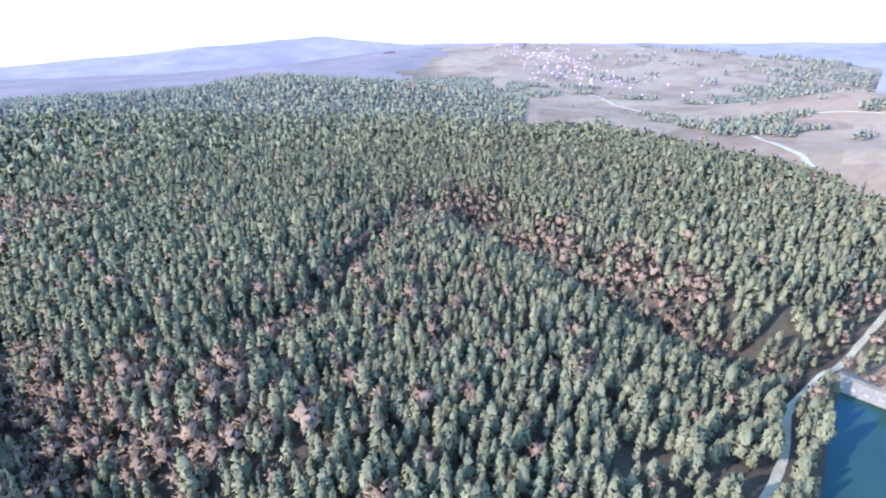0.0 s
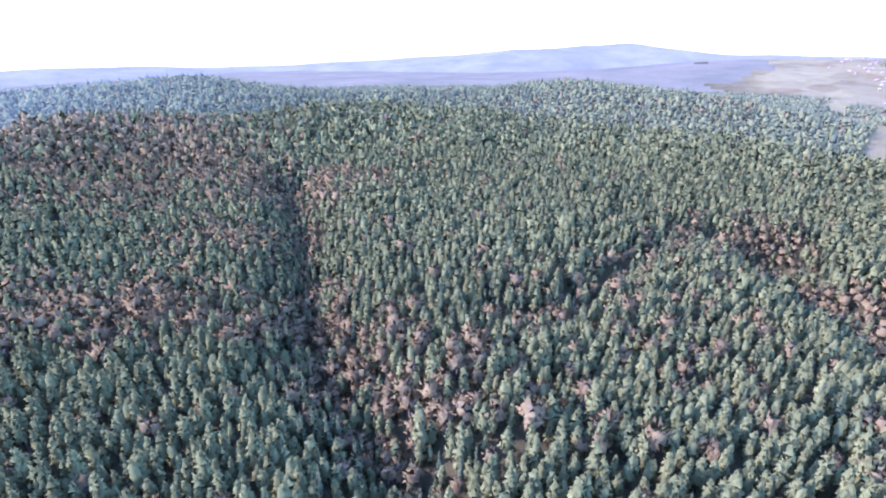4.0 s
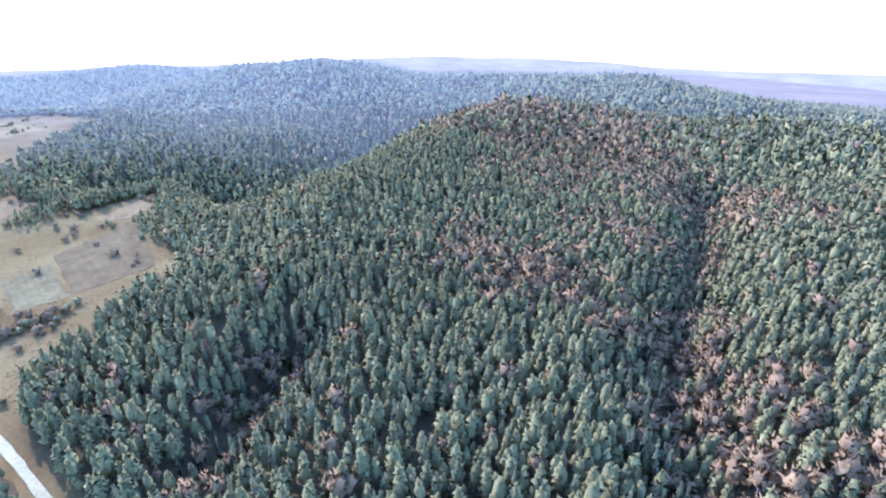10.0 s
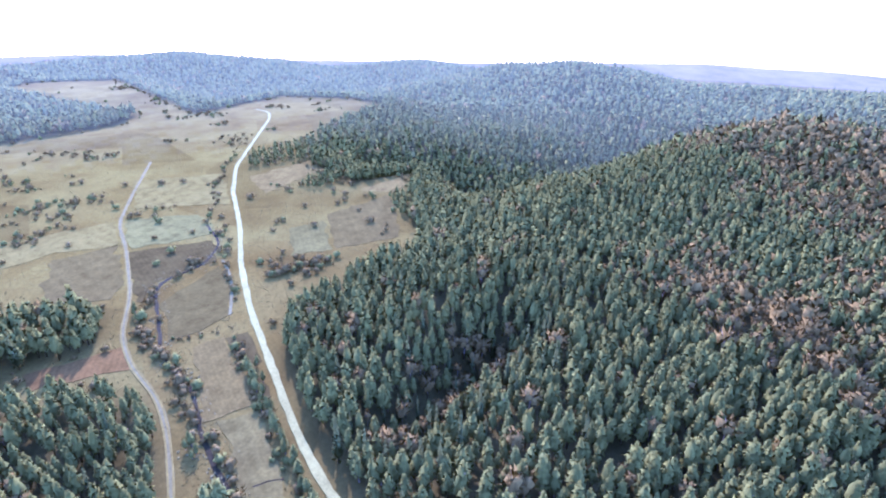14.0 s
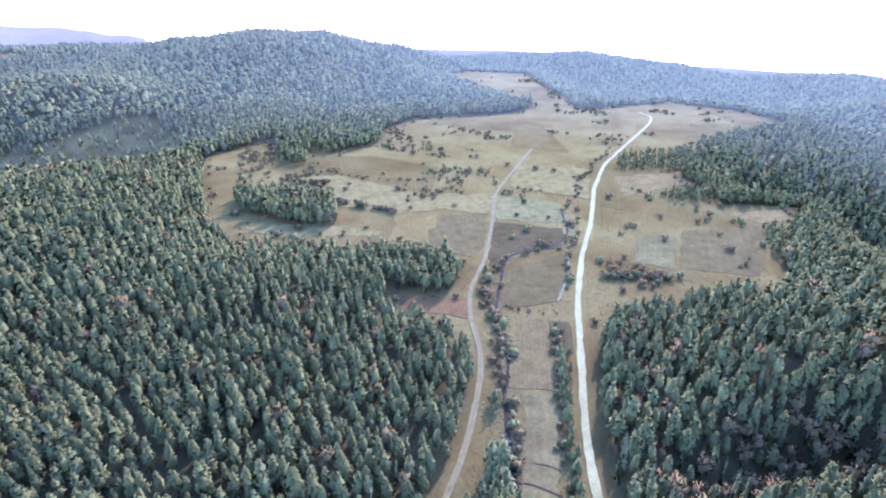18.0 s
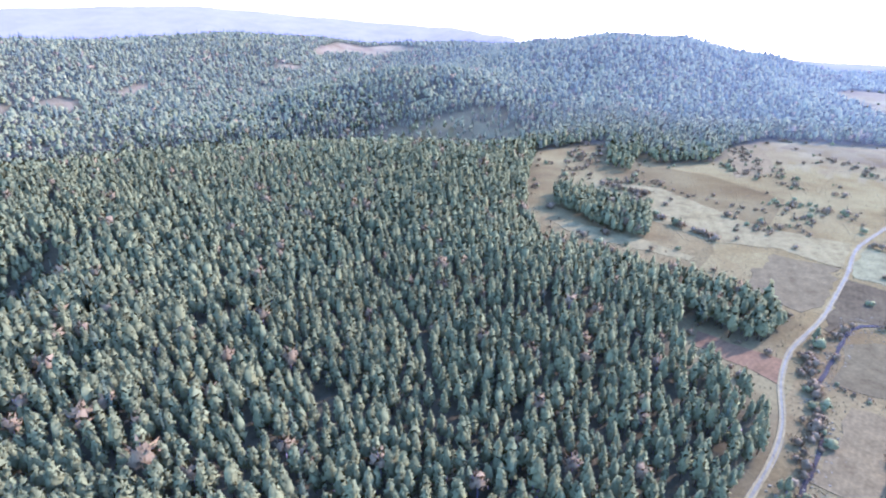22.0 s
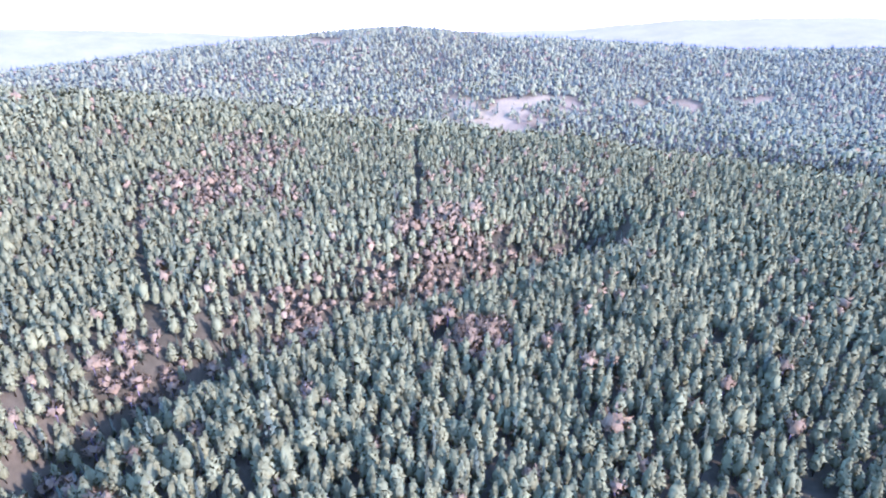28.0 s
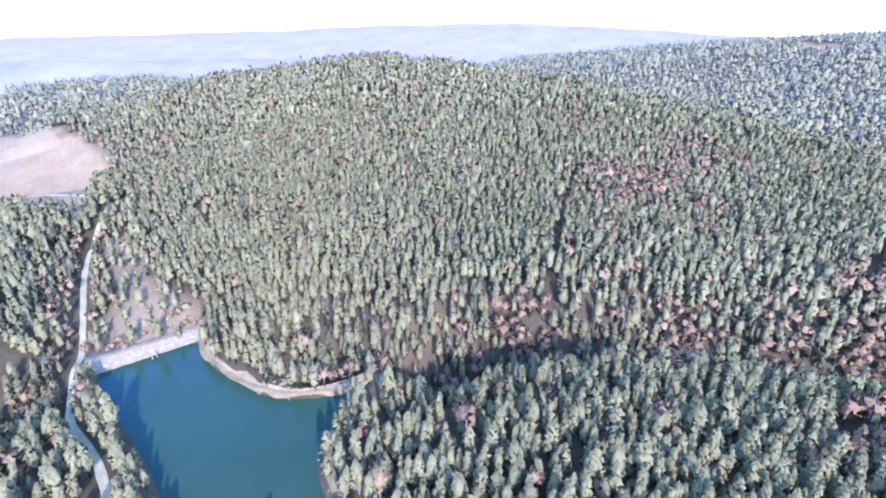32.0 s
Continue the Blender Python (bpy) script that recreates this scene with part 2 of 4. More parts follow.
OPEN_VALLEY = [(-66, -76), (-95, -94), (-117, -117), (-113, -134), (-105, -151), (-113, -169), (-118, -174), (-135, -151), (-160, -167), (-151, -188), (-137, -208), (-108, -231), (-84, -259), (-82, -290), (-99, -355), (-133, -452), (-156, -461), (-203, -479), (-171, -399), (-188, -385), (-218, -427), (-216, -397), (-272, -401), (-310, -448), (-369, -474), (-416, -453), (-481, -425), (-536, -445), (-574, -551), (-657, -753), (-731, -789), (-794, -687), (-654, -509), (-553, -387), (-627, -366), (-690, -349), (-697, -249), (-646, -189), (-492, -215), (-386, -183), (-344, -128), (-377, -91), (-290, -77), (-252, -59), (-204, -82), (-170, -92), (-145, -88), (-112, -61), (-90, -41)]
LAKE = [(134.9, 143.0), (146.3, 130.4), (159.1, 116.8), (150.7, 110.2), (142.9, 100.6), (138.4, 88.6), (132.6, 77.7), (131.9, 69.5), (133.7, 60.4), (139.1, 50.5), (145.5, 45.4), (139.9, 45.0), (125.4, 49.5), (111.1, 49.4), (104.0, 48.3), (94.1, 41.6), (80, 34), (66, 52), (74, 72), (87.9, 86), (97.5, 96.5), (105.5, 107.0), (114.5, 120.0), (123.5, 131.0)]
ROAD = [(-81, -32), (-89, -43), (-105, -59), (-138, -85), (-153, -97), (-171, -111), (-211, -138), (-253, -162), (-311, -200), (-366, -229), (-425, -250), (-547, -293), (-580, -310), (-596, -335)]
TRACK = [(-60, -71), (-68, -75), (-82, -84), (-104, -101), (-118, -115), (-127, -131), (-145, -150), (-173, -168), (-214, -203), (-244, -232), (-287, -258), (-363, -301)]
STREAM = [(-77, -60), (-88, -72), (-100, -87), (-124, -106), (-134, -125), (-156, -142), (-184, -165), (-195, -161), (-204, -153), (-232, -161), (-252, -182)]
LAKE_ROAD = [(60, 72), (79.8, 93.2), (87.7, 99.3), (95.0, 107.7), (102.2, 119.2), (108.9, 130.7), (119.5, 139.2), (135.0, 149.5), (148.2, 159.0), (165, 172), (190.2, 191.8), (212.2, 207.0), (232.3, 214.3), (244, 216.3), (252.5, 223.4), (258.5, 234.2), (264.5, 253.7), (270.1, 277.6), (281.3, 303.7)]
OPEN_SOUTH = [(262, 392), (238, 446), (198, 490), (150, 540), (112, 640), (107, 708), (165, 1077), (94, 1176), (111, 1399), (190, 1700), (360, 2380), (900, 2450), (1400, 2100), (1250, 1500), (1000, 1200), (860, 900), (700, 740), (520, 600), (380, 480)]
OPEN_EAST = [(232, 226), (259, 239), (301, 272), (342, 291), (398, 318), (404, 338), (480, 470), (560, 600), (520, 640), (400, 560), (300, 420), (253, 347), (235, 290)]
CLEAR_SCREE = [(664, -499), (638, -528), (607, -523), (594, -568), (574, -618), (542, -658), (479, -627), (500, -543), (499, -511), (512, -493), (556, -471), (600, -456)]
CLEAR_TOP = [(976, -426), (931, -465), (903, -456), (934, -411)]
CLEAR_FAR = [(148, -1257), (109, -1394), (-28, -1443), (-106, -1388), (-28, -1365), (75, -1303), (141, -1207)]
CLEAR_A = [(494, -702), (491, -740), (471, -745), (454, -707)]
CLEAR_B = [(455, -756), (437, -794), (410, -785), (391, -747), (419, -749)]
CLEAR_C = [(396, -845), (385, -893), (363, -915), (356, -885), (374, -842)]
CLEAR_D = [(232, -1055), (197, -1108), (163, -1122), (161, -1098)]
DAM_FOOT = [(133, 145), (164, 115), (174, 124), (176, 140), (190, 156), (212, 178), (226, 202), (214, 198), (198, 182), (178, 168), (160, 156), (145, 150)]
SPARSE = [(45, -662), (5, -676), (-62, -673), (-114, -685), (-151, -677), (-167, -615), (-153, -519), (-86, -622), (-23, -637), (17, -649)]
OPENS = [OPEN_VALLEY, OPEN_SOUTH, OPEN_EAST, CLEAR_SCREE, CLEAR_TOP, CLEAR_FAR, CLEAR_A, CLEAR_B, CLEAR_C, CLEAR_D, DAM_FOOT]
SOUTH_ROAD = [(288, 1291), (337, 1174), (327, 1023), (340, 908), (343, 819), (358, 756), (378, 700), (396, 665), (381, 593), (372, 538), (354, 492), (347, 475)]
WATER_Z = -2.0


def line_distance(x, y, line):
    """Distance of points to a polyline, and the place along it (index and share)."""
    best, where = np.full(x.shape, 1e9), np.zeros(x.shape)
    for i in range(len(line) - 1):
        ax, ay, bx, by = *line[i][:2], *line[i + 1][:2]
        dx, dy = bx - ax, by - ay
        u = np.clip(((x - ax) * dx + (y - ay) * dy) / (dx * dx + dy * dy), 0, 1)
        d = np.hypot(x - ax - u * dx, y - ay - u * dy)
        near = d < best
        best, where = np.where(near, d, best), np.where(near, i + u, where)
    return best, where


def crest(x, y, line):
    """Distance to a ridge line and the height of the crest there, blended where parts of the line lie equally near."""
    near, sw, sz = np.full(x.shape, 1e9), 0, 0
    for a, b in zip(line, line[1:]):
        dx, dy = b[0] - a[0], b[1] - a[1]
        u = np.clip(((x - a[0]) * dx + (y - a[1]) * dy) / (dx * dx + dy * dy), 0, 1)
        d = np.hypot(x - a[0] - u * dx, y - a[1] - u * dy)
        near = np.minimum(near, d)
        w = 1 / (d / 20 + 1) ** 5
        sw, sz = sw + w, sz + w * (a[2] + (b[2] - a[2]) * u)
    return near, sz / sw


def inside(x, y, poly):
    odd = np.zeros(x.shape, bool)
    for (ax, ay), (bx, by) in zip(poly, poly[1:] + poly[:1]):
        cross = (ay > y) != (by > y)
        odd ^= cross & (x < (bx - ax) * (y - ay) / ((by - ay) or 1e-9) + ax)
    return odd


def signed(x, y, poly):
    """Metres outside a polygon (negative inside)."""
    d, _ = line_distance(x, y, poly + poly[:1])
    return np.where(inside(x, y, poly), -d, d)


def smooth(a, b, v):
    u = np.clip((v - a) / (b - a), 0, 1)
    return u * u * (3 - 2 * u)


def waves(x, y):
    return (1.6 * np.sin(x / 61 + 1.3) * np.sin(y / 73) + 1.1 * np.sin((x + y) / 37 + 0.7) * np.sin((x - y) / 43)
            + 0.5 * np.sin(x / 17 + y / 29) * np.sin(y / 19 - x / 41))


def height(x, y):
    x, y = np.asarray(x, float), np.asarray(y, float)
    r, bearing = np.hypot(x, y), np.arctan2(-x, y)
    valley, lake = signed(x, y, OPEN_VALLEY), signed(x, y, LAKE)
    base = -(32 + 14 * np.cos(bearing - 0.1)) * smooth(430, 720, r) - 0.06 * np.maximum(0, r - 720) - 0.02 * np.maximum(0, r - 1700)
    base *= smooth(0, 140, valley)
    rise = np.zeros(x.shape)
    for line, width in RIDGES + [(HILL_V, 240), (EAST_HILL, 190)]:
        d, top = crest(x, y, line)
        rise += np.maximum((top - base) * np.exp(-(d / width) ** 2), 0) ** 4
    rise = rise ** 0.25
    for line, depth, width in GULLIES:
        d, at = line_distance(x, y, line)
        rise -= depth * np.exp(-(d / width) ** 2)
    for line, depth, width in HOLLOWS:
        rise -= depth * np.exp(-(line_distance(x, y, line)[0] / width) ** 2)
    rise += waves(x, y) * smooth(0, 900, r + 300)
    rise *= smooth(-4, 60, valley)
    z = base + rise
    z = z + (0.4 - z) * (1 - smooth(0, 30, lake))
    return np.where(lake < 2, WATER_Z + np.clip(lake + 0.8, -3, 2.8) * 0.85, z)


def ground():
    rings = [6.0]
    while rings[-1] < 4700:
        rings.append(rings[-1] * (1.02 if 60 < rings[-1] < 700 else 1.03) + (0.8 if rings[-1] < 60 else 0))
    n, k = 600, len(rings)
    a = np.arange(n) * 2 * np.pi / n
    rr = np.array(rings)[:, None]
    x, y = (-np.sin(a)[None] * rr).ravel(), (np.cos(a)[None] * rr).ravel()
    z = height(x, y)
    x, y, z = np.append(x, 0), np.append(y, 0), np.append(z, height(np.zeros(1), np.zeros(1)))
    faces = []
    for i in range(k - 1):
        for j in range(n):
            q = (j + 1) % n
            faces.append((i * n + j, i * n + q, (i + 1) * n + q, (i + 1) * n + j))
    faces += [(n * k, (j + 1) % n, j) for j in range(n)]
    me = bpy.data.meshes.new("ground")
    me.from_pydata(np.stack([x, y, z], 1).tolist(), [], [f[::-1] for f in faces])
    at = me.attributes.new("open", "FLOAT", "POINT")
    at.data.foreach_set("value", np.max([1 - smooth(-6, 10, signed(x, y, poly)) for poly in OPENS], axis=0).astype(np.float32))
    far_south = smooth(1250, 1600, np.hypot(x, y)) * smooth(0.62, 0.72, y / np.maximum(np.hypot(x, y), 1)) * smooth(-0.12, 0.02, x / np.maximum(np.hypot(x, y), 1))
    opened = np.zeros(len(x), np.float32)
    at.data.foreach_get("value", opened)
    thin = 0.85 * (1 - smooth(-6, 10, signed(x, y, SPARSE)))
    at.data.foreach_set("value", np.max([opened, far_south, thin], axis=0).astype(np.float32))
    at = me.attributes.new("rosy", "FLOAT", "POINT")
    at.data.foreach_set("value", np.maximum(far_south, np.max([1 - smooth(-6, 10, signed(x, y, poly)) for poly in OPENS[1:]], axis=0)).astype(np.float32))
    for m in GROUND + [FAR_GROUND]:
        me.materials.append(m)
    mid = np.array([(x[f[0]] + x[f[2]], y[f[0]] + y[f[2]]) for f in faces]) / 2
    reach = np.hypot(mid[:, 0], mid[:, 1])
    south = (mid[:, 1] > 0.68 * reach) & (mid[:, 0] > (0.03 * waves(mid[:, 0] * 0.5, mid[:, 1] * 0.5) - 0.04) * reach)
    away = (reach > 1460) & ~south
    me.polygons.foreach_set("material_index", np.where(away, len(GROUND), haze_step(mid[:, 0], mid[:, 1])).astype(np.int32))
    me.shade_smooth()
    return tagged(new("ground", me), "rolling earth of wooded hills and dry valley meadows", "ground", kind="structure")


ground()


def strip(name, line, width, lift, material, label, ragged=0.15):
    """A road that lies on the ground, with uneven edges and a thickness."""
    pts = []
    for (ax, ay), (bx, by) in zip(line, line[1:]):
        m = max(2, int(math.hypot(bx - ax, by - ay) / 4))
        pts += [(ax + (bx - ax) * i / m, ay + (by - ay) * i / m) for i in range(m)]
    pts = np.array(pts + [line[-1]])
    for _ in range(6):
        pts[1:-1] = (pts[:-2] + 2 * pts[1:-1] + pts[2:]) / 4
    tang = np.gradient(pts, axis=0)
    tang /= np.linalg.norm(tang, axis=1)[:, None]
    side = np.stack([-tang[:, 1], tang[:, 0]], 1)
    across = (-0.5, -0.46, 0.0, 0.46, 0.5)
    wob = 1 + ragged * (rng.random((len(pts), 2)) - 0.5) * 2
    verts = []
    for i in range(len(pts)):
        for s in across:
            w = wob[i, 0 if s < 0 else 1]
            p = pts[i] + side[i] * s * width * w
            verts.append((p[0], p[1], abs(s) < 0.48))
    v = np.array(verts)
    z = height(v[:, 0], v[:, 1])
    zc = np.repeat(height(pts[:, 0], pts[:, 1]), len(across))
    z = np.where(v[:, 2] > 0, np.maximum(z, zc) + lift, z - 0.3)
    faces = [(i * 5 + s, i * 5 + s + 1, i * 5 + s + 6, i * 5 + s + 5) for i in range(len(pts) - 1) for s in range(4)]
    me = bpy.data.meshes.new(name)
    me.from_pydata(np.stack([v[:, 0], v[:, 1], z], 1).tolist(), [], faces)
    me.materials.append(material)
    bm = bmesh.new()
    bm.from_mesh(me)
    bmesh.ops.recalc_face_normals(bm, faces=bm.faces)
    if sum(f.normal.z for f in bm.faces) < 0:
        bmesh.ops.reverse_faces(bm, faces=bm.faces[:])
    bm.to_mesh(me)
    bm.free()
    return tagged(new(name, me), label, "road", kind="structure")


strip("road", ROAD, 2.8, 0.25, GRAVEL, "pale gravel road running straight up the valley", 0.22)
track = strip("track", TRACK, 2.1, 0.15, DRY_GRASS, "tan dirt farm track with two wheel ruts")
strip("road_south", SOUTH_ROAD, 6.0, 0.3, GRAVEL, "pale gravel road through the far meadows")
strip("road_far", [(574, 697), (529, 725), (481, 743), (422, 730), (378, 700)], 4.0, 0.3, GRAVEL, "pale dirt road between the far woods")
strip("road_lake", LAKE_ROAD, 2.5, 0.25, GRAVEL, "pale gravel road bending past the lake")


def water():
    bm = bmesh.new()
    bm.faces.new([bm.verts.new((x, y, WATER_Z)) for x, y in LAKE])
    bmesh.ops.recalc_face_normals(bm, faces=bm.faces)
    if bm.faces[:][0].normal.z < 0:
        bmesh.ops.reverse_faces(bm, faces=bm.faces[:])
    me = bpy.data.meshes.new("water")
    bm.to_mesh(me)
    bm.free()
    me.materials.append(WATER)
    return tagged(new("water", me), "still teal water of a small reservoir lake", "lake", kind="structure")


water()


# ---- distance ----
FAR_SOUTH = [(3750, 2200, -330), (3300, 2700, -90), (2560, 3330, -84), (1366, 3760, -129), (413, 3576, -122), (-420, 3172, -108), (-773, 3516, -70), (-921, 3065, -96), (-1139, 2775, -94), (-1608, 2533, -133), (-2106, 2409, -190), (-2346, 2176, -197), (-2640, 1746, -186), (-2570, 1548, -145), (-2805, 1065, -133), (-2803, 608, -118), (-2572, -380, -133), (-2511, -676, -96), (-2017, -879, -78), (-1713, -1032, -46), (-1550, -1099, -10), (-1434, -1246, -15), (-1190, -1351, 10), (-900, -1560, 0), (-600, -1800, -20)]
FAR_NORTH = [(-595, -2531, 2), (-450, -3800, 9), (263, -3991, 46), (1093, -3848, 133), (2052, -3434, 120), (2504, -3120, 58), (3300, -2200, 20), (3839, -1124, 10), (3952, -616, 50), (3987, 324, 59), (3897, 901, 37), (3674, 2036, -23), (3057, 3164, -55), (2350, 3800, -120), (1700, 4150, -330)]
MID_EAST = [(1588, 607, -12), (1407, 954, -5), (1242, 1303, 5), (1116, 1413, -19)]


def far_hills(name, line, depth, label, material):
    pts = []
    for a, b in zip(line, line[1:]):
        m = max(4, int(math.dist(a[:2], b[:2]) / 60))
        pts += [[a[c] + (b[c] - a[c]) * i / m for c in range(3)] for i in range(m)]
    pts = np.array(pts + [list(line[-1])], float)
    for _ in range(30):
        pts[1:-1] = (pts[:-2] + 2 * pts[1:-1] + pts[2:]) / 4
    pts[:, 2] += 5 * np.sin(np.arange(len(pts)) * 0.61) * np.sin(np.arange(len(pts)) * 0.23)
    rows = 9
    verts = []
    for p in pts:
        r = math.hypot(p[0], p[1])
        for j in range(rows):
            u = j / (rows - 1) * 1.5
            q = r + (u - 1) * depth
            foot = -330
            z = p[2] - (p[2] - foot) * (abs(u - 1) ** 1.6) * (1 if u < 1 else 3)
            verts.append((p[0] * q / r, p[1] * q / r, z))
    faces = [(i * rows + j, i * rows + j + 1, (i + 1) * rows + j + 1, (i + 1) * rows + j) for i in range(len(pts) - 1) for j in range(rows - 1)]
    me = bpy.data.meshes.new(name)
    me.from_pydata(verts, [], faces)
    me.materials.append(material)
    bm = bmesh.new()
    bm.from_mesh(me)
    bmesh.ops.recalc_face_normals(bm, faces=bm.faces)
    bm.to_mesh(me)
    bm.free()
    me.shade_smooth()
    return tagged(new(name, me), label, "hills", kind="structure")


far_hills("backdrop_south", FAR_SOUTH, 1300, "far blue hills pale with painted haze along the horizon", FAR_HAZE)
far_hills("backdrop_north", FAR_NORTH, 1800, "far blue mountain range pale with painted haze", FAR_PALE)
far_hills("backdrop_east", MID_EAST, 700, "distant low wooded hills pale with painted haze", FAR_HAZE)


# ---- trees ----
def octa(c, axes, jitter, rg):
    d = np.array([(1, 0, 0), (-1, 0, 0), (0, 1, 0), (0, -1, 0), (0, 0, 1), (0, 0, -1)], float)
    q = rg.normal(size=(3, 3))
    q, _ = np.linalg.qr(q)
    v = (d @ q) * axes * (1 + jitter * (rg.random((6, 1)) - 0.5)) + c
    f = [(0, 2, 4), (2, 1, 4), (1, 3, 4), (3, 0, 4), (2, 0, 5), (1, 2, 5), (3, 1, 5), (0, 3, 5)]
    if np.linalg.det(q) < 0:
        f = [t[::-1] for t in f]
    return v, f


def rod(a, b, ra, rb, sides):
    a, b = np.array(a, float), np.array(b, float)
    w = (b - a) / np.linalg.norm(b - a)
    u = np.cross(w, (0.31, 0.95, 0.05))
    u /= np.linalg.norm(u)
    t = np.cross(w, u)
    ring = [np.cos(k * 2 * np.pi / sides) * u + np.sin(k * 2 * np.pi / sides) * t for k in range(sides)]
    v = [a + ra * d for d in ring] + [b + rb * d for d in ring]
    f = []
    for k in range(sides):
        q = (k + 1) % sides
        f += [(k, q, sides + q), (k, sides + q, sides + k)]
    return np.array(v), f


def outward(v):
    """Soft directions away from the heart of a crown, as a mass of needles scatters light."""
    n = v * (1, 1, 0.42) - (0, 0, 0.42 * 0.42 * v[:, 2].max())
    n[:, 2] += 0.5
    return n / np.maximum(np.linalg.norm(n, axis=1), 1e-4)[:, None]


class Shape:
    """Triangles of one tree: slot 0 wood, slot 1 needles or twigs."""

    def __init__(self):
        self.v, self.f, self.m, self.n = [], [], [], 0

    def add(self, vf, slot):
        v, f = vf
        self.v.append(np.asarray(v, float))
        self.f += [tuple(i + self.n for i in t) for t in f]
        self.m += [slot] * len(f)
        self.n += len(v)

    def done(self, ruffle=0.16, rise=0.0):
        """Points, faces turned outwards, slots, and soft directions ruffled from bough to bough."""
        v, f, m = np.concatenate(self.v), np.array(self.f), np.array(self.m)
        n = np.cross(v[f[:, 1]] - v[f[:, 0]], v[f[:, 2]] - v[f[:, 0]])
        e = outward(v)
        turn = (m == 1) & ((n * e[f].sum(1)).sum(1) < 0)
        f[turn] = f[turn][:, ::-1]
        rg = np.random.default_rng(len(v))
        e = e + ruffle * np.concatenate([np.repeat(rg.normal(size=(1, 3)), len(c), 0) if len(c) == 3 else rg.normal(size=(len(c), 3)) for c in self.v])
        e[:, 2] += rise
        return v, f, m, e / np.linalg.norm(e, axis=1)[:, None]


def spindle(height_m, spread, low, rings, sides, rg, top=0.97):
    """A lumpy pointed body: rings of uneven points between two tips."""
    v, f = [(0, 0, height_m * low)], []
    for z, r in rings:
        turn = rg.random() * 6.28
        for k in range(sides):
            a = turn + 2 * math.pi * k / sides
            q = spread * r * (0.72 + 0.56 * rg.random())
            v.append((math.cos(a) * q, math.sin(a) * q, height_m * (z + 0.07 * (rg.random() - 0.5))))
    v.append((0.1 * rg.normal(), 0.1 * rg.normal(), height_m * top))
    n = len(rings)
    f += [(0, 1 + (k + 1) % sides, 1 + k) for k in range(sides)]
    for i in range(n - 1):
        for k in range(sides):
            a, b = 1 + i * sides + k, 1 + i * sides + (k + 1) % sides
            f += [(a, b, b + sides), (a, b + sides, a + sides)]
    o, t = 1 + (n - 1) * sides, len(v) - 1
    f += [(o + k, o + (k + 1) % sides, t) for k in range(sides)]
    return np.array(v, float), f


def spray(c, a, length, width, lift, rg):
    """One bough of needles that lies on the crown like a ragged scale, its tip raised outwards."""
    o = np.array((math.cos(a), math.sin(a), 0.35 + lift)) + rg.normal(size=3) * 0.3
    o /= np.linalg.norm(o)
    w = np.cross(o, rg.normal(size=3) * 0.7 + (0, 0, 1.0))
    w *= width / np.linalg.norm(w)
    d = np.cross(w, o)
    d = d * (length * 0.85 / np.linalg.norm(d)) * (1 if rg.random() < 0.7 else -1) + o * length * 0.45
    return [c - w - d * 0.3, c + w - d * 0.3, c + d], [(0, 1, 2)]


def pine(boughs, sides, seed, height_m=11.0, spread=2.12):
    """Black pine: bare lower trunk, lumpy crown of many short boughs, widest below the middle."""
    rg, s = np.random.default_rng(seed), Shape()
    if sides:
        s.add(rod((0, 0, -0.5), (0.2 * rg.normal(), 0.2 * rg.normal(), height_m * 0.8), 0.22, 0.06, sides), 0)
    if not boughs:
        s.add(spindle(height_m * 0.82, spread * 1.85, 0.1, ((0.34, 1.0), (0.76, 0.7)), 4, rg, 1.0), 1)
        return s.done(0.05, 0.35)
    near = boughs > 60
    s.add(spindle(height_m, spread * (0.66 if near else 0.85), 0.2, ((0.36, 0.8), (0.52, 1.0), (0.78, 0.6)) if near else ((0.4, 1.0), (0.72, 0.72)), 4 if boughs > 10 else 3, rg, 0.95), 1)
    power, lean = 0.95 + 0.55 * rg.random(), rg.normal(size=2) * 0.03
    lumps = rg.random(7) * 0.34 + 0.8  # the crown bulges and shrinks with height
    grow = (110 / boughs) ** 0.42
    for i in range(boughs):
        u = ((i + rg.random()) / boughs) ** 0.85
        z = height_m * (0.24 + 0.74 * u)
        a = i * 2.399 + rg.random() * 0.9
        reach = spread * (1 - 0.93 * max(0, (u - 0.18) / 0.82) ** power) * (0.62 + 0.38 * min(1, u / 0.18))
        reach *= lumps[int(u * 5 + 0.8 * math.sin(a))]
        out = reach * (0.5 + 0.42 * rg.random() ** 0.6)
        big = (0.72 + 0.5 * rg.random()) * (1.1 - 0.35 * u) * grow
        s.add(spray(np.array((math.cos(a) * out + lean[0] * z, math.sin(a) * out + lean[1] * z, z)), a, big, 0.55 * big, 0.15 + 0.5 * u * u, rg), 1)
    return s.done()


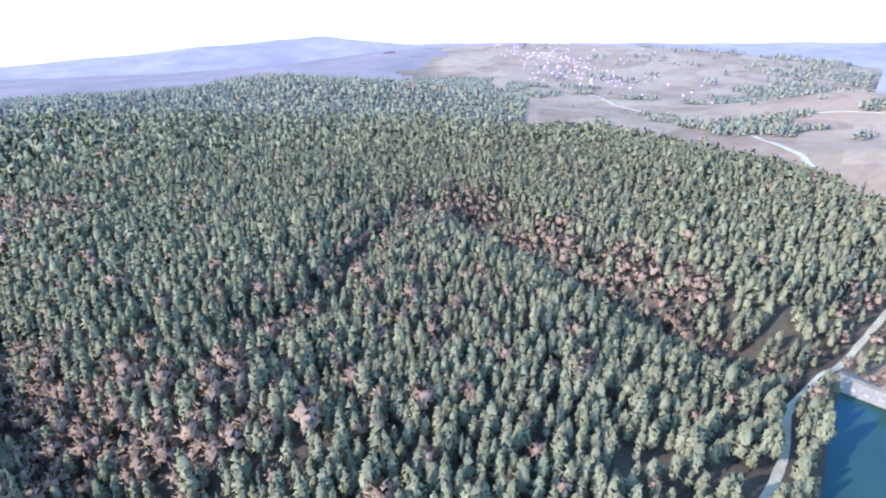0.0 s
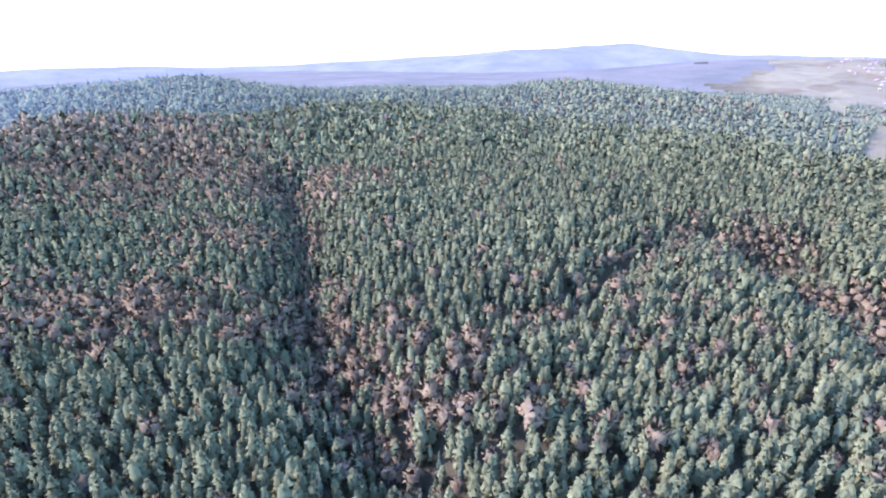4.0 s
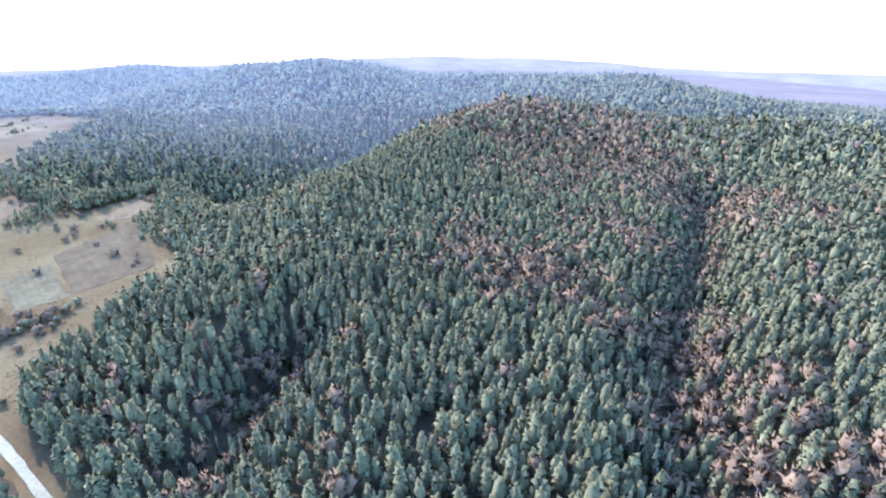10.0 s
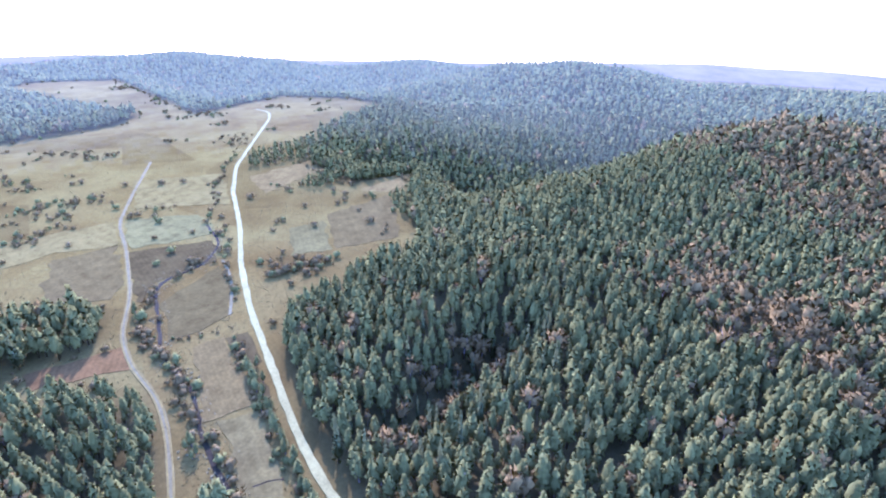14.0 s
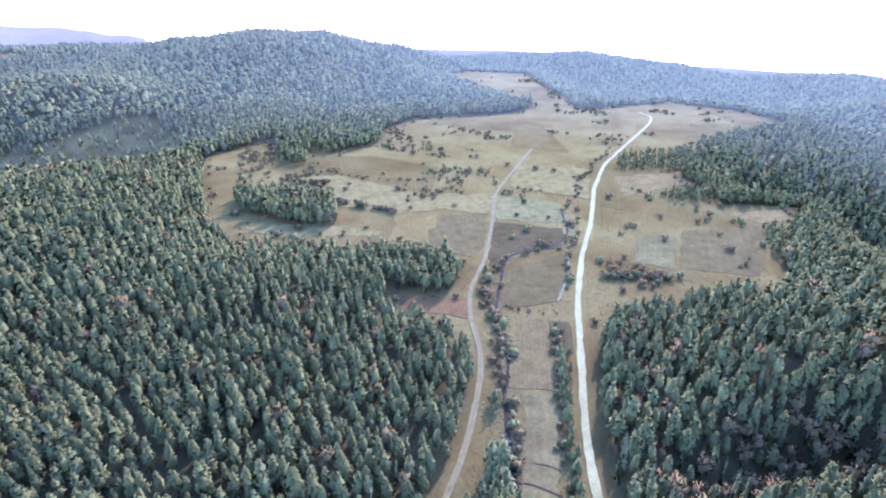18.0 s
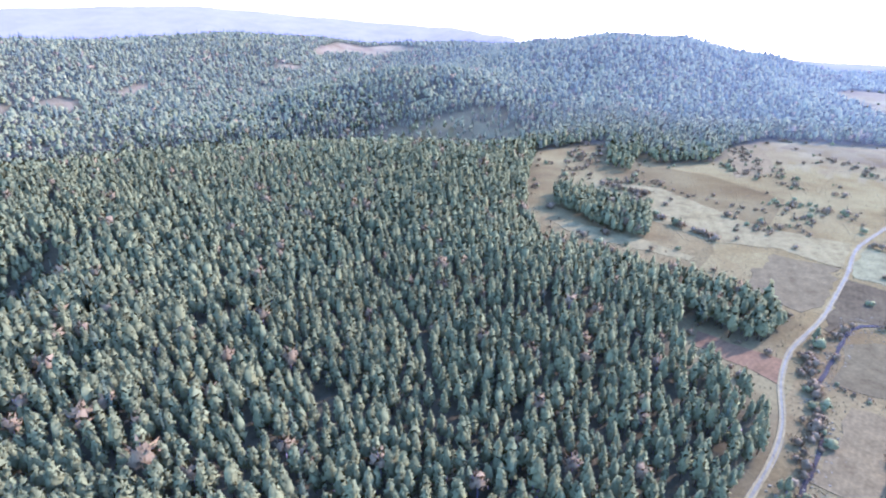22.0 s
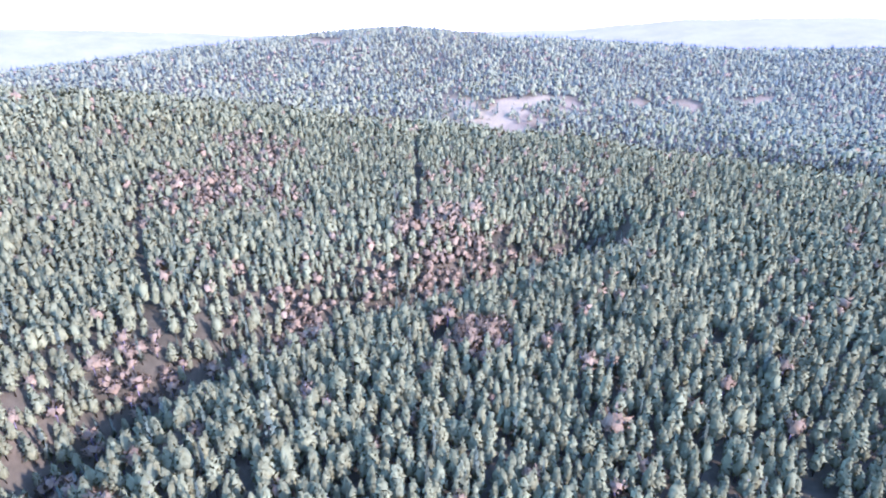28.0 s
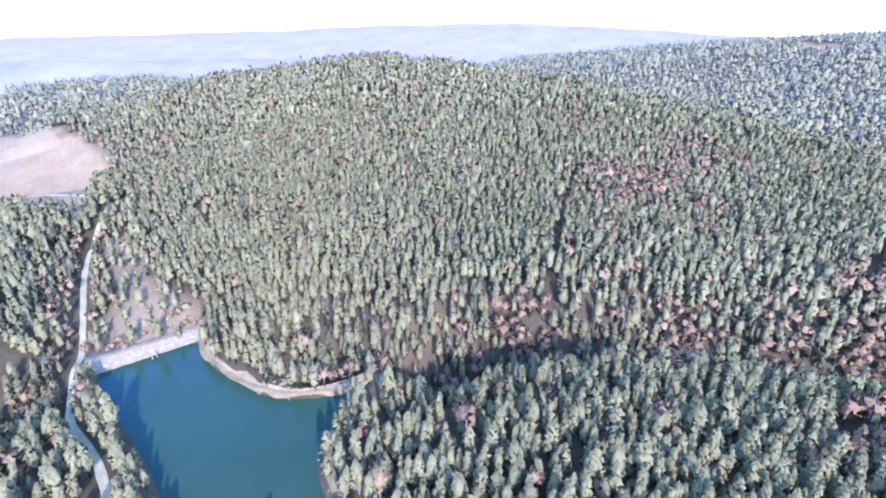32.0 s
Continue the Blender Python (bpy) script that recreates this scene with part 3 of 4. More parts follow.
def fir(boughs, seed, height_m=14.0, spread=1.7):
    """Narrow fir: straight trunk, slender core and drooping tiers of boughs."""
    rg, s = np.random.default_rng(seed), Shape()
    if boughs > 20:
        s.add(rod((0, 0, -0.5), (0, 0, height_m * 0.7), 0.2, 0.05, 4), 0)
    s.add(spindle(height_m, spread * (0.6 if boughs else 1.7), 0.08, ((0.2, 1.0), (0.6, 0.5)), 4 if boughs else 3, rg, 1.0), 1)
    for i in range(boughs):
        u = (i + rg.random()) / boughs
        a, reach = i * 2.399 + rg.random(), spread * (1 - 0.92 * u)
        big = (0.6 + 0.4 * rg.random()) * (1.15 - 0.6 * u) * (70 / boughs) ** 0.45
        s.add(spray(np.array((math.cos(a) * reach * 0.75, math.sin(a) * reach * 0.75, height_m * (0.1 + 0.86 * u))), a, big, 0.5 * big, -0.25 + 0.5 * u, rg), 1)
    return s.done(0.16, 0.0 if boughs else 0.35)


def bare(limbs, twigs, seed, height_m=10.5, spread=3.0):
    """Leafless broadleaf: trunk, rising limbs and a rounded cloud of fine twigs."""
    rg, s = np.random.default_rng(seed), Shape()
    fork = height_m * 0.33
    if limbs:
        s.add(rod((0, 0, -0.5), (0, 0, fork + 1.5), 0.2, 0.11, 4), 0)
    for i in range(limbs):
        a = i * 2.399 + rg.random() * 0.5
        out = spread * (0.3 + 0.4 * rg.random())
        b = np.array((math.cos(a) * out, math.sin(a) * out, fork + (height_m - fork) * (0.5 + 0.35 * rg.random())))
        s.add(rod(np.array((0, 0, fork + rg.random() * 1.4)), b, 0.10, 0.03, 3), 0)
    puffs = 5 if twigs > 40 else 2 if twigs > 8 else 1
    for i in range(puffs):  # the denser masses of the twig cloud
        a, out = i * 2.399 + rg.random(), 0.0 if puffs == 1 else spread * (0.2 + 0.3 * rg.random())
        fat = spread * (0.85 if puffs == 1 else 0.62 if puffs == 2 else 0.45)
        s.add(octa(np.array((math.cos(a) * out, math.sin(a) * out, height_m * (0.5 + 0.26 * (i + 0.5) / puffs))), np.array((fat, fat, fat * 1.2)), 0.5, rg), 1)
    for i in range(twigs):
        d = rg.normal(size=3)
        d /= np.linalg.norm(d)
        d[2] = abs(d[2]) if rg.random() < 0.7 else d[2]
        q = 0.45 + 0.5 * rg.random() ** 0.6
        o = np.array((0, 0, height_m * 0.58)) + d * q * (spread, spread, height_m * 0.38)
        t = d + rg.normal(size=3) * 0.45 + (0, 0, 0.35)
        t *= (0.8 + 0.7 * rg.random()) * (110 / twigs) ** 0.3 / np.linalg.norm(t)
        n = np.cross(t, rg.normal(size=3))
        n *= (0.16 + 0.14 * rg.random()) * (110 / twigs) ** 0.55 / np.linalg.norm(n)
        s.add(([o - n, o + n, o + t], [(0, 1, 2)]), 1)
    return s.done(0.16)


def forest(name, shapes, at, sizes, material, label):
    """Many trees of one kind, joined."""
    n = len(at)
    if not n:
        return
    pick = rng.integers(0, len(shapes), n)
    turn, tone = rng.random(n) * 2 * np.pi, np.clip(rng.normal(0.5, 0.15, n) + 0.09 * waves(at[:, 0] * 0.8, at[:, 1] * 0.8 + 50), 0, 1)
    vs, ns, fs, ms, ts, off = [], [], [], [], [], 0
    for k, (v, f, m, e) in enumerate(shapes):
        idx = np.where(pick == k)[0]
        if not len(idx):
            continue
        c, s = np.cos(turn[idx])[:, None], np.sin(turn[idx])[:, None]
        sz = sizes[idx][:, None]
        wide = sz * (0.88 + 0.24 * rng.random((len(idx), 1)))
        x, y, z = v[:, 0][None], v[:, 1][None], v[:, 2][None]
        p = np.stack([(x * c - y * s) * wide + at[idx, 0:1], (x * s + y * c) * wide + at[idx, 1:2], z * sz + at[idx, 2:3]], 2)
        vs.append(p.reshape(-1, 3))
        ns.append(np.stack([e[:, 0] * c - e[:, 1] * s, e[:, 0] * s + e[:, 1] * c, np.broadcast_to(e[:, 2], (len(idx), len(v)))], 2).reshape(-1, 3))
        fs.append((f[None] + (np.arange(len(idx)) * len(v))[:, None, None]).reshape(-1, 3) + off)
        ms.append(np.tile(m, len(idx)))
        ts.append(np.repeat(tone[idx], len(v)))
        off += len(idx) * len(v)
    v, f, m, t = np.concatenate(vs), np.concatenate(fs), np.concatenate(ms), np.concatenate(ts)
    me = bpy.data.meshes.new(name)
    me.vertices.add(len(v))
    me.vertices.foreach_set("co", v.astype(np.float32).ravel())
    me.loops.add(len(f) * 3)
    me.loops.foreach_set("vertex_index", f.astype(np.int32).ravel())
    me.polygons.add(len(f))
    me.polygons.foreach_set("loop_start", np.arange(len(f), dtype=np.int32) * 3)
    me.polygons.foreach_set("material_index", m.astype(np.int32))
    me.attributes.new("tint", "FLOAT", "POINT").data.foreach_set("value", t.astype(np.float32))
    me.materials.append(BARK)
    me.materials.append(material)
    me.update(calc_edges=True)
    me.shade_smooth()
    me.normals_split_custom_set_from_vertices(np.concatenate(ns).astype(np.float32))
    return tagged(new(name, me), label, "forest", kind="stuff")


# small woods on the valley floor, and the open slope under the dam
WOODS = [[(-395, -237), (-471, -203), (-409, -167), (-364, -217)], [(-328, -162), (-381, -148), (-356, -133), (-325, -145)], [(-319, -94), (-333, -82), (-296, -68), (-286, -76)],
         [(-187, -430), (-210, -424), (-186, -381), (-172, -396)], [(-126, -302), (-151, -272), (-137, -252), (-121, -269)], [(-136, -191), (-156, -178), (-135, -151), (-119, -170)],
         [(-113, -342), (-135, -326), (-156, -291), (-150, -267), (-136, -259), (-119, -276), (-105, -312)]]


def sow(r0, r1, gap):
    """Jittered places between two distances."""
    g = np.arange(-r1, r1, gap)
    x, y = np.meshgrid(g, g)
    x = x + (np.arange(len(g)) % 2)[:, None] * gap * 0.5
    x, y = x.ravel() + (rng.random(x.size) - 0.5) * gap * 0.85, y.ravel() + (rng.random(y.size) - 0.5) * gap * 0.85
    r = np.hypot(x, y)
    ok = (r >= r0) & (r < r1)
    x, y = x[ok], y[ok]
    ok = signed(x, y, LAKE) > 0.9
    for poly in OPENS:
        ok &= signed(x, y, poly) > (2 if poly is OPEN_VALLEY else rng.random(len(x)) * 10 - 4)
    ok |= inside(x, y, CLEAR_SCREE) & (waves(x * 2.6, y * 2.6) + 2.2 * rng.random(len(x)) > 1.6)
    ok |= inside(x, y, DAM_FOOT) & (0.68 * (x - 149) + 0.73 * (y - 130) > 14) & (rng.random(len(x)) < 0.4)
    ok &= ~inside(x, y, SPARSE) | (rng.random(len(x)) < 0.3)
    ok &= rng.random(len(x)) > 0.04 + 0.3 * smooth(0.9, 2.0, waves(x * 3.1, y * 3.1 + 31))
    for line in RIDES:
        ok &= line_distance(x, y, line)[0] > 1.7
    thick = waves(x * 0.6 + y * 0.2, y * 0.8) + 0.7 * waves(x * 1.9, y * 2.1)
    east = smooth(0.42, 0.6, x / np.maximum(y, 1)) * smooth(850, 1050, y)  # the woods thicken towards the east
    ok |= inside(x, y, OPEN_SOUTH) & (thick > 1.35 - 1.1 * east) & (y > 620) & ((y < 1380) | (east > 0.3) | (rng.random(len(x)) < 0.4))
    for wood in WOODS:
        ok |= inside(x, y, wood)
    for line, width in ((ROAD, 6.0), (TRACK, 3.6), (LAKE_ROAD, 2.8), (SOUTH_ROAD, 6)):
        ok &= line_distance(x, y, line)[0] > width
    x, y = x[ok], y[ok]
    return np.stack([x, y, height(x, y)], 1)


# leafless stands: place, radius, share
BROWN = [(-422, 186, 55, 0.8), (-384, 245, 54, 0.75), (-328, 166, 29, 0.6), (-297, 228, 25, 0.7), (-255, 253, 21, 0.75), (-237, 156, 19, 0.6), (-216, 170, 16, 0.7), (-223, 78, 22, 0.75), (-190, 88, 17, 0.7), (-164, 110, 12, 0.7), (-162, 155, 9, 0.8), (-106, 109, 9, 0.8), (-72, 109, 10, 0.75), (-97, 129, 13, 0.6), (-53, 123, 11, 0.5)]
BROWN += [(-404, 203, 48, 0.7), (-339, 225, 32, 0.75), (-285, 237, 27, 0.75), (-246, 241, 18, 0.7), (-223, 78, 11, 0.8), (-198, 99, 18, 0.7), (-154, 108, 12, 0.65), (-161, -12, 9, 0.9), (-101, 129, 15, 0.55), (-62, 132, 12, 0.5)]
BROWN += [(17, 305, 18, 0.75), (51, 258, 16, 0.75), (81, 225, 13, 0.75), (99, 201, 12, 0.65), (-136, 134, 15, 0.75), (-111, 117, 13, 0.75), (-65, 144, 10, 0.55), (-73, 112, 12, 0.6), (-228, 266, 23, 0.6), (331, -67, 20, 0.75), (204, -78, 10, 0.75), (189, -155, 19, 0.7), (126, -109, 9, 0.95)]
BROWN += [(197, -8, 10, 0.75), (197, -119, 12, 0.55), (320, -75, 26, 0.65), (377, -117, 21, 0.6), (216, -161, 18, 0.65), (189, -156, 16, 0.8), (197, -9, 9, 0.85), (171, -62, 12, 0.65), (126, -109, 9, 0.95), (195, -159, 20, 0.7), (129, -111, 9, 0.9), (192, -138, 13, 0.7), (213, -169, 22, 0.4)]


def kinds(p):
    share = 0.035 + 0.10 * smooth(0.9, 2.2, waves(p[:, 0] * 0.6 + 40, p[:, 1] * 0.6))
    for x, y, r, s in BROWN:
        share = np.maximum(share, 1.1 * s * np.exp(-(((p[:, 0] - x) ** 2 + (p[:, 1] - y) ** 2) / (1.4 * r) ** 2) ** 1.5))
    draw = rng.random(len(p))
    for line, depth, width in GULLIES:
        d = line_distance(p[:, 0], p[:, 1], line)[0]
        share = np.maximum(share, 0.42 * np.exp(-(d / 11) ** 2))
    gul = np.zeros(len(p))
    for line, depth, width in GULLIES:
        gul = np.maximum(gul, np.exp(-(line_distance(p[:, 0], p[:, 1], line)[0] / 18) ** 2))
    is_bare = draw < share
    far = smooth(560, 760, np.hypot(p[:, 0], p[:, 1]))
    is_fir = ~is_bare & (rng.random(len(p)) < 0.03 + 0.3 * gul + 0.25 * far)
    return is_bare, is_fir


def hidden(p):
    """Places in the lee of a crest, out of sight of the camera at EYE."""
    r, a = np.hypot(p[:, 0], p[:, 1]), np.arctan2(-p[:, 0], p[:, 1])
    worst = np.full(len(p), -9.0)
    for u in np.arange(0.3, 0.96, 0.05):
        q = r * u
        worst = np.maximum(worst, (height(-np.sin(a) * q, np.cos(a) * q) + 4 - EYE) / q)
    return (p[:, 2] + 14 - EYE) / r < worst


# name, from, to, spacing, boughs and trunk sides of a pine, boughs of a fir, limbs and twigs of a bare tree, size
BANDS = [("under", 0, 84, 4.4, 24, 0, 12, (0, 26), 0.95), ("near", 84, 215, 3.85, 104, 4, 60, (5, 60), 0.92), ("middle", 215, 430, 3.55, 26, 0, 16, (0, 16), 0.84),
         ("upper", 430, 700, 4.7, 7, 0, 5, (0, 5), 0.92), ("far", 700, 1460, 6.0, 0, 0, 0, (0, 2), 0.80), ("remote", 1460, 2420, 13.0, 0, 0, 0, (0, 2), 1.2)]
SINGLE_FROM, SINGLE_TO = 98.0, 106.0  # the ring of trees that are built one by one
singles = []
for tag, r0, r1, gap, boughs, sides, firs, bares, scale in BANDS:
    p = sow(r0, r1, gap)
    if tag == "remote":  # only the country behind the village is seen as far as this
        p = p[inside(p[:, 0], p[:, 1], OPEN_SOUTH)]
    # woods the camera cannot see are thinned to a fifth
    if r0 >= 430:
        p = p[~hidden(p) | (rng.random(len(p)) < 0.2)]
    is_bare, is_fir = kinds(p)
    if tag == "near":
        r = np.hypot(p[:, 0], p[:, 1])
        one = (r > SINGLE_FROM) & (r < SINGLE_TO)
        singles = list(zip(p[one], is_bare[one], is_fir[one]))
        p, is_bare, is_fir = p[~one], is_bare[~one], is_fir[~one]
    big = np.clip(rng.normal(1.0, 0.2, len(p)), 0.5, 1.5) * scale
    big *= 1 + 0.05 * waves(p[:, 0] * 0.9 + 70, p[:, 1] * 0.9)
    for line, depth, width in GULLIES:
        big *= 1 - 0.2 * np.exp(-(line_distance(p[:, 0], p[:, 1], line)[0] / 7) ** 2)
    for wood in WOODS[:3]:
        big = np.where(inside(p[:, 0], p[:, 1], wood), big * 0.62, big)
    step = haze_step(p[:, 0], p[:, 1])
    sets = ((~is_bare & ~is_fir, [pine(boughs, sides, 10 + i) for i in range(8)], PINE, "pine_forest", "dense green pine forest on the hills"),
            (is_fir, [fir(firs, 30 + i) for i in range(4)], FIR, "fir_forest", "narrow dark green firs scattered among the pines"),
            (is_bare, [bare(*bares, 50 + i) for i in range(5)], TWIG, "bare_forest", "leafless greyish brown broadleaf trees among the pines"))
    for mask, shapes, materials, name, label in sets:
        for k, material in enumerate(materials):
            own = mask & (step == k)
            # from the first step on, the trees carry painted haze
            forest("backdrop_" + name if k else name, shapes, p[own], big[own], material, label + (" with a painted haze glow" if k else ""))


# ---- trees that stand one by one ----
def part(name, me, parent, label=""):
    ob = new(name, me)
    ob.parent = parent
    if label:
        tagged(ob, label)
    return ob


def split_meshes(shape, wood_name, crown_name, material):
    """The wood and the crown of a tree as two meshes."""
    v, f, m, e = shape
    out = []
    for slot, name, mt in ((0, wood_name, BARK), (1, crown_name, material)):
        ff = f[m == slot]
        used, inv = np.unique(ff, return_inverse=True)
        me = bpy.data.meshes.new(name)
        me.from_pydata(v[used].tolist(), [], inv.reshape(-1, 3).tolist())
        me.materials.append(mt)
        me.shade_smooth()
        if slot == 1:
            me.normals_split_custom_set_from_vertices(e[used].tolist())
        out.append(me)
    return out


def tree_kinds():
    pines = [split_meshes(pine(150, 7, 200 + i), "trunk", "crown", PINE_ONE) for i in range(6)]
    fir_set = [split_meshes(fir(90, 230 + i), "trunk", "crown", FIR_ONE) for i in range(3)]
    bares = [split_meshes(bare(9, 170, 260 + i), "trunk", "crown", TWIG_ONE) for i in range(4)]
    return pines, fir_set, bares


def stand_trees():
    pines, fir_set, bares = tree_kinds()
    rg = random.Random(5)
    for p, is_bare, is_fir in singles:
        if is_bare:
            name, label, meshes, group = "bare_tree", "leafless broadleaf tree with greyish brown twigs", rg.choice(bares), "bare trees of the forest"
        elif is_fir:
            name, label, meshes, group = "fir_tree", "narrow dark green fir among the pines", rg.choice(fir_set), "firs of the forest"
        else:
            name, label, meshes, group = "pine_tree", "grey-green pine with a rounded crown on the slope", rg.choice(pines), "pines of the forest"
        size = min(1.3, max(0.65, rg.gauss(1.0, 0.13)))
        tree = tagged(new(name), label, "tree", group)
        tree.matrix_basis = pose(p[0], p[1], p[2], rg.uniform(-2, 2), rg.uniform(-2, 2), rg.uniform(0, 360)) @ Matrix.Diagonal((size * rg.uniform(0.9, 1.1), size, size, 1))
        part("trunk", meshes[0], tree)
        part("crown", meshes[1], tree)


stand_trees()


# ---- fields of the valley ----
EARTH = ((0.042, 0.028, 0.008), (0.060, 0.041, 0.011))
TAN = ((0.074, 0.049, 0.012), (0.092, 0.061, 0.015))
RUST = ((0.076, 0.041, 0.011), (0.096, 0.052, 0.013))
STRAW = ((0.098, 0.068, 0.015), (0.122, 0.087, 0.020))
OLIVE = ((0.086, 0.067, 0.017), (0.112, 0.087, 0.021))
ROSE = ((0.092, 0.060, 0.015), (0.116, 0.078, 0.019))
FIELDS = [
    ("dark ploughed field beside the stream", EARTH, 40, 2.2, [(-211, -200), (-235, -165), (-210, -151), (-196, -161), (-184, -165), (-166, -157), (-169, -163)]),
    ("tan ploughed plot with straight furrows", TAN, 47, 1.6, [(-144, -120), (-151, -111), (-120, -82), (-109, -93), (-119, -101), (-131, -108)]),
    ("narrow brown strip of rough stubble", EARTH, 47, 2.0, [(-153, -110), (-157, -103), (-123, -78), (-121, -81)]),
    ("grey-brown fallow field with faint bands", ((0.054, 0.036, 0.009), (0.075, 0.052, 0.013)), 130, 5.0, [(-170, -152), (-205, -146), (-187, -127), (-167, -118), (-155, -122), (-146, -130)]),
    ("rust-red tilled earth below the pines", RUST, 60, 1.8, [(-118, -166), (-138, -144), (-128, -134), (-111, -156)]),
    ("dry tan meadow with wheel marks", ((0.070, 0.049, 0.013), (0.098, 0.070, 0.017)), 50, 3.0, [(-109, -88), (-117, -77), (-85, -54), (-79, -60), (-93, -73)]),
    ("pale straw-coloured pasture", STRAW, 20, 7.0, [(-151, -366), (-191, -340), (-212, -267), (-246, -238), (-217, -208), (-203, -236), (-172, -249), (-155, -282), (-140, -336)]),
    ("pale straw-coloured glade edged by pines", STRAW, 20, 6.0, [(-96, -285), (-109, -284), (-132, -262), (-154, -230), (-148, -227), (-103, -262)]),
    ("olive-tinted winter pasture by the track", OLIVE, 35, 6.0, [(-250, -233), (-267, -197), (-243, -169), (-215, -202)]),
    ("pale pasture of the middle valley", STRAW, 35, 8.0, [(-318, -282), (-345, -229), (-288, -188), (-268, -239)]),
    ("pale stubble field with stripes", ((0.076, 0.056, 0.014), (0.098, 0.073, 0.018)), 62, 2.6, [(-256, -134), (-271, -120), (-236, -101), (-224, -118)]),
    ("brown fallow field under the wooded hill", ((0.064, 0.043, 0.011), (0.086, 0.059, 0.015)), 62, 4.0, [(-281, -122), (-324, -95), (-288, -80), (-258, -70), (-237, -99)]),
    ("rosy dry field across the gravel road", ROSE, 80, 4.0, [(-342, -206), (-402, -177), (-374, -159), (-310, -177)]),
    ("rosy tilled strip under the wooded hill", ROSE, 65, 3.0, [(-330, -118), (-368, -95), (-346, -88), (-328, -98)]),
    ("rosy bare field at the foot of the hill", ROSE, 15, 4.0, [(-296, -432), (-330, -428), (-302, -372), (-256, -358)]),
    ("brown meadow west of the farm track", ((0.064, 0.043, 0.011), (0.086, 0.059, 0.015)), 30, 5.0, [(-160, -199), (-196, -229), (-217, -211), (-184, -180), (-168, -174)]),
    ("yellow stubble field beside the bend", ((0.105, 0.071, 0.018), (0.136, 0.094, 0.023)), 30, 3.0, [(240, 256), (289, 274), (297, 268), (262, 243), (252, 236)]),
]


def field(label, tones, turn, pitch, poly, i):
    """A thin bed of earth with an uneven edge."""
    pts, rg = [], random.Random(i)
    for (ax, ay), (bx, by) in zip(poly, poly[1:] + poly[:1]):
        m = max(2, int(math.hypot(bx - ax, by - ay) / 5))
        pts += [(ax + (bx - ax) * k / m + rg.gauss(0, 0.9), ay + (by - ay) * k / m + rg.gauss(0, 0.9)) for k in range(m)]
    arr = np.array(pts)
    z = height(arr[:, 0], arr[:, 1])
    bm = bmesh.new()
    top = [bm.verts.new((x, y, h)) for (x, y), h in zip(pts, z)]
    bm.faces.new(top)
    bmesh.ops.triangulate(bm, faces=bm.faces[:])
    bmesh.ops.subdivide_edges(bm, edges=[e for e in bm.edges if e.calc_length() > 7], cuts=3, use_grid_fill=True)
    bmesh.ops.triangulate(bm, faces=bm.faces[:])
    co = np.array([v.co[:2] for v in bm.verts])
    for v, h in zip(bm.verts, height(co[:, 0], co[:, 1])):
        v.co.z = h + 0.14
    rim = bmesh.ops.extrude_edge_only(bm, edges=[e for e in bm.edges if e.is_boundary])
    for v in rim["geom"]:
        if isinstance(v, bmesh.types.BMVert):
            v.co.z -= 0.5
    bmesh.ops.recalc_face_normals(bm, faces=bm.faces)
    me = bpy.data.meshes.new("field")
    bm.to_mesh(me)
    bm.free()
    me.materials.append(furrows("field_earth", *tones, turn, pitch))
    tagged(new("field", me), label, "field", kind="structure")


for i, row in enumerate(FIELDS):
    field(*row, i)

# two worn ruts along the farm track
def offset(line, d):
    a = np.array(line, float)
    t = np.gradient(a, axis=0)
    t /= np.linalg.norm(t, axis=1)[:, None]
    return [tuple(p) for p in a + d * np.stack([-t[:, 1], t[:, 0]], 1)]


for d in (-0.65, 0.65):
    rut = strip("wheel_rut", offset(TRACK, d), 0.6, 0.24, DIRT, "", 0.3)
    for key in ("label", "category", "kind"):
        if key in rut:
            del rut[key]
    rut.parent = track
strip("path", [(-112, -176), (-117, -182), (-124, -186), (-133, -196)], 2.2, 0.2, DIRT, "short pale path into the pine wood")
strip("ditch", [(-87.4, -53.9), (-85.4, -59.4), (-84.2, -63.3), (-81.7, -65.2), (-78.6, -66.5)], 0.9, 0.16, MUD, "dark ditch across the dry meadow", 0.4)
strip("ditch", [(-93.9, -59.4), (-93.2, -64.2), (-89.9, -66.3)], 0.6, 0.16, MUD, "short dark ditch in the dry meadow", 0.4)
strip("path", [(-166.6, -117.7), (-181.2, -125.1), (-199.5, -136.4), (-212.3, -148.4)], 1.3, 0.2, DRY_GRASS, "faint pale footpath along the fallow field")
strip("stream_bed", STREAM, 1.4, 0.2, MUD, "dark winding bed of a small stream", 0.5)


# ---- stones and shrubs ----
def boulder_shape(seed):
    return octa(np.zeros(3), np.array((1.0, 0.8, 0.55)), 0.7, np.random.default_rng(seed))


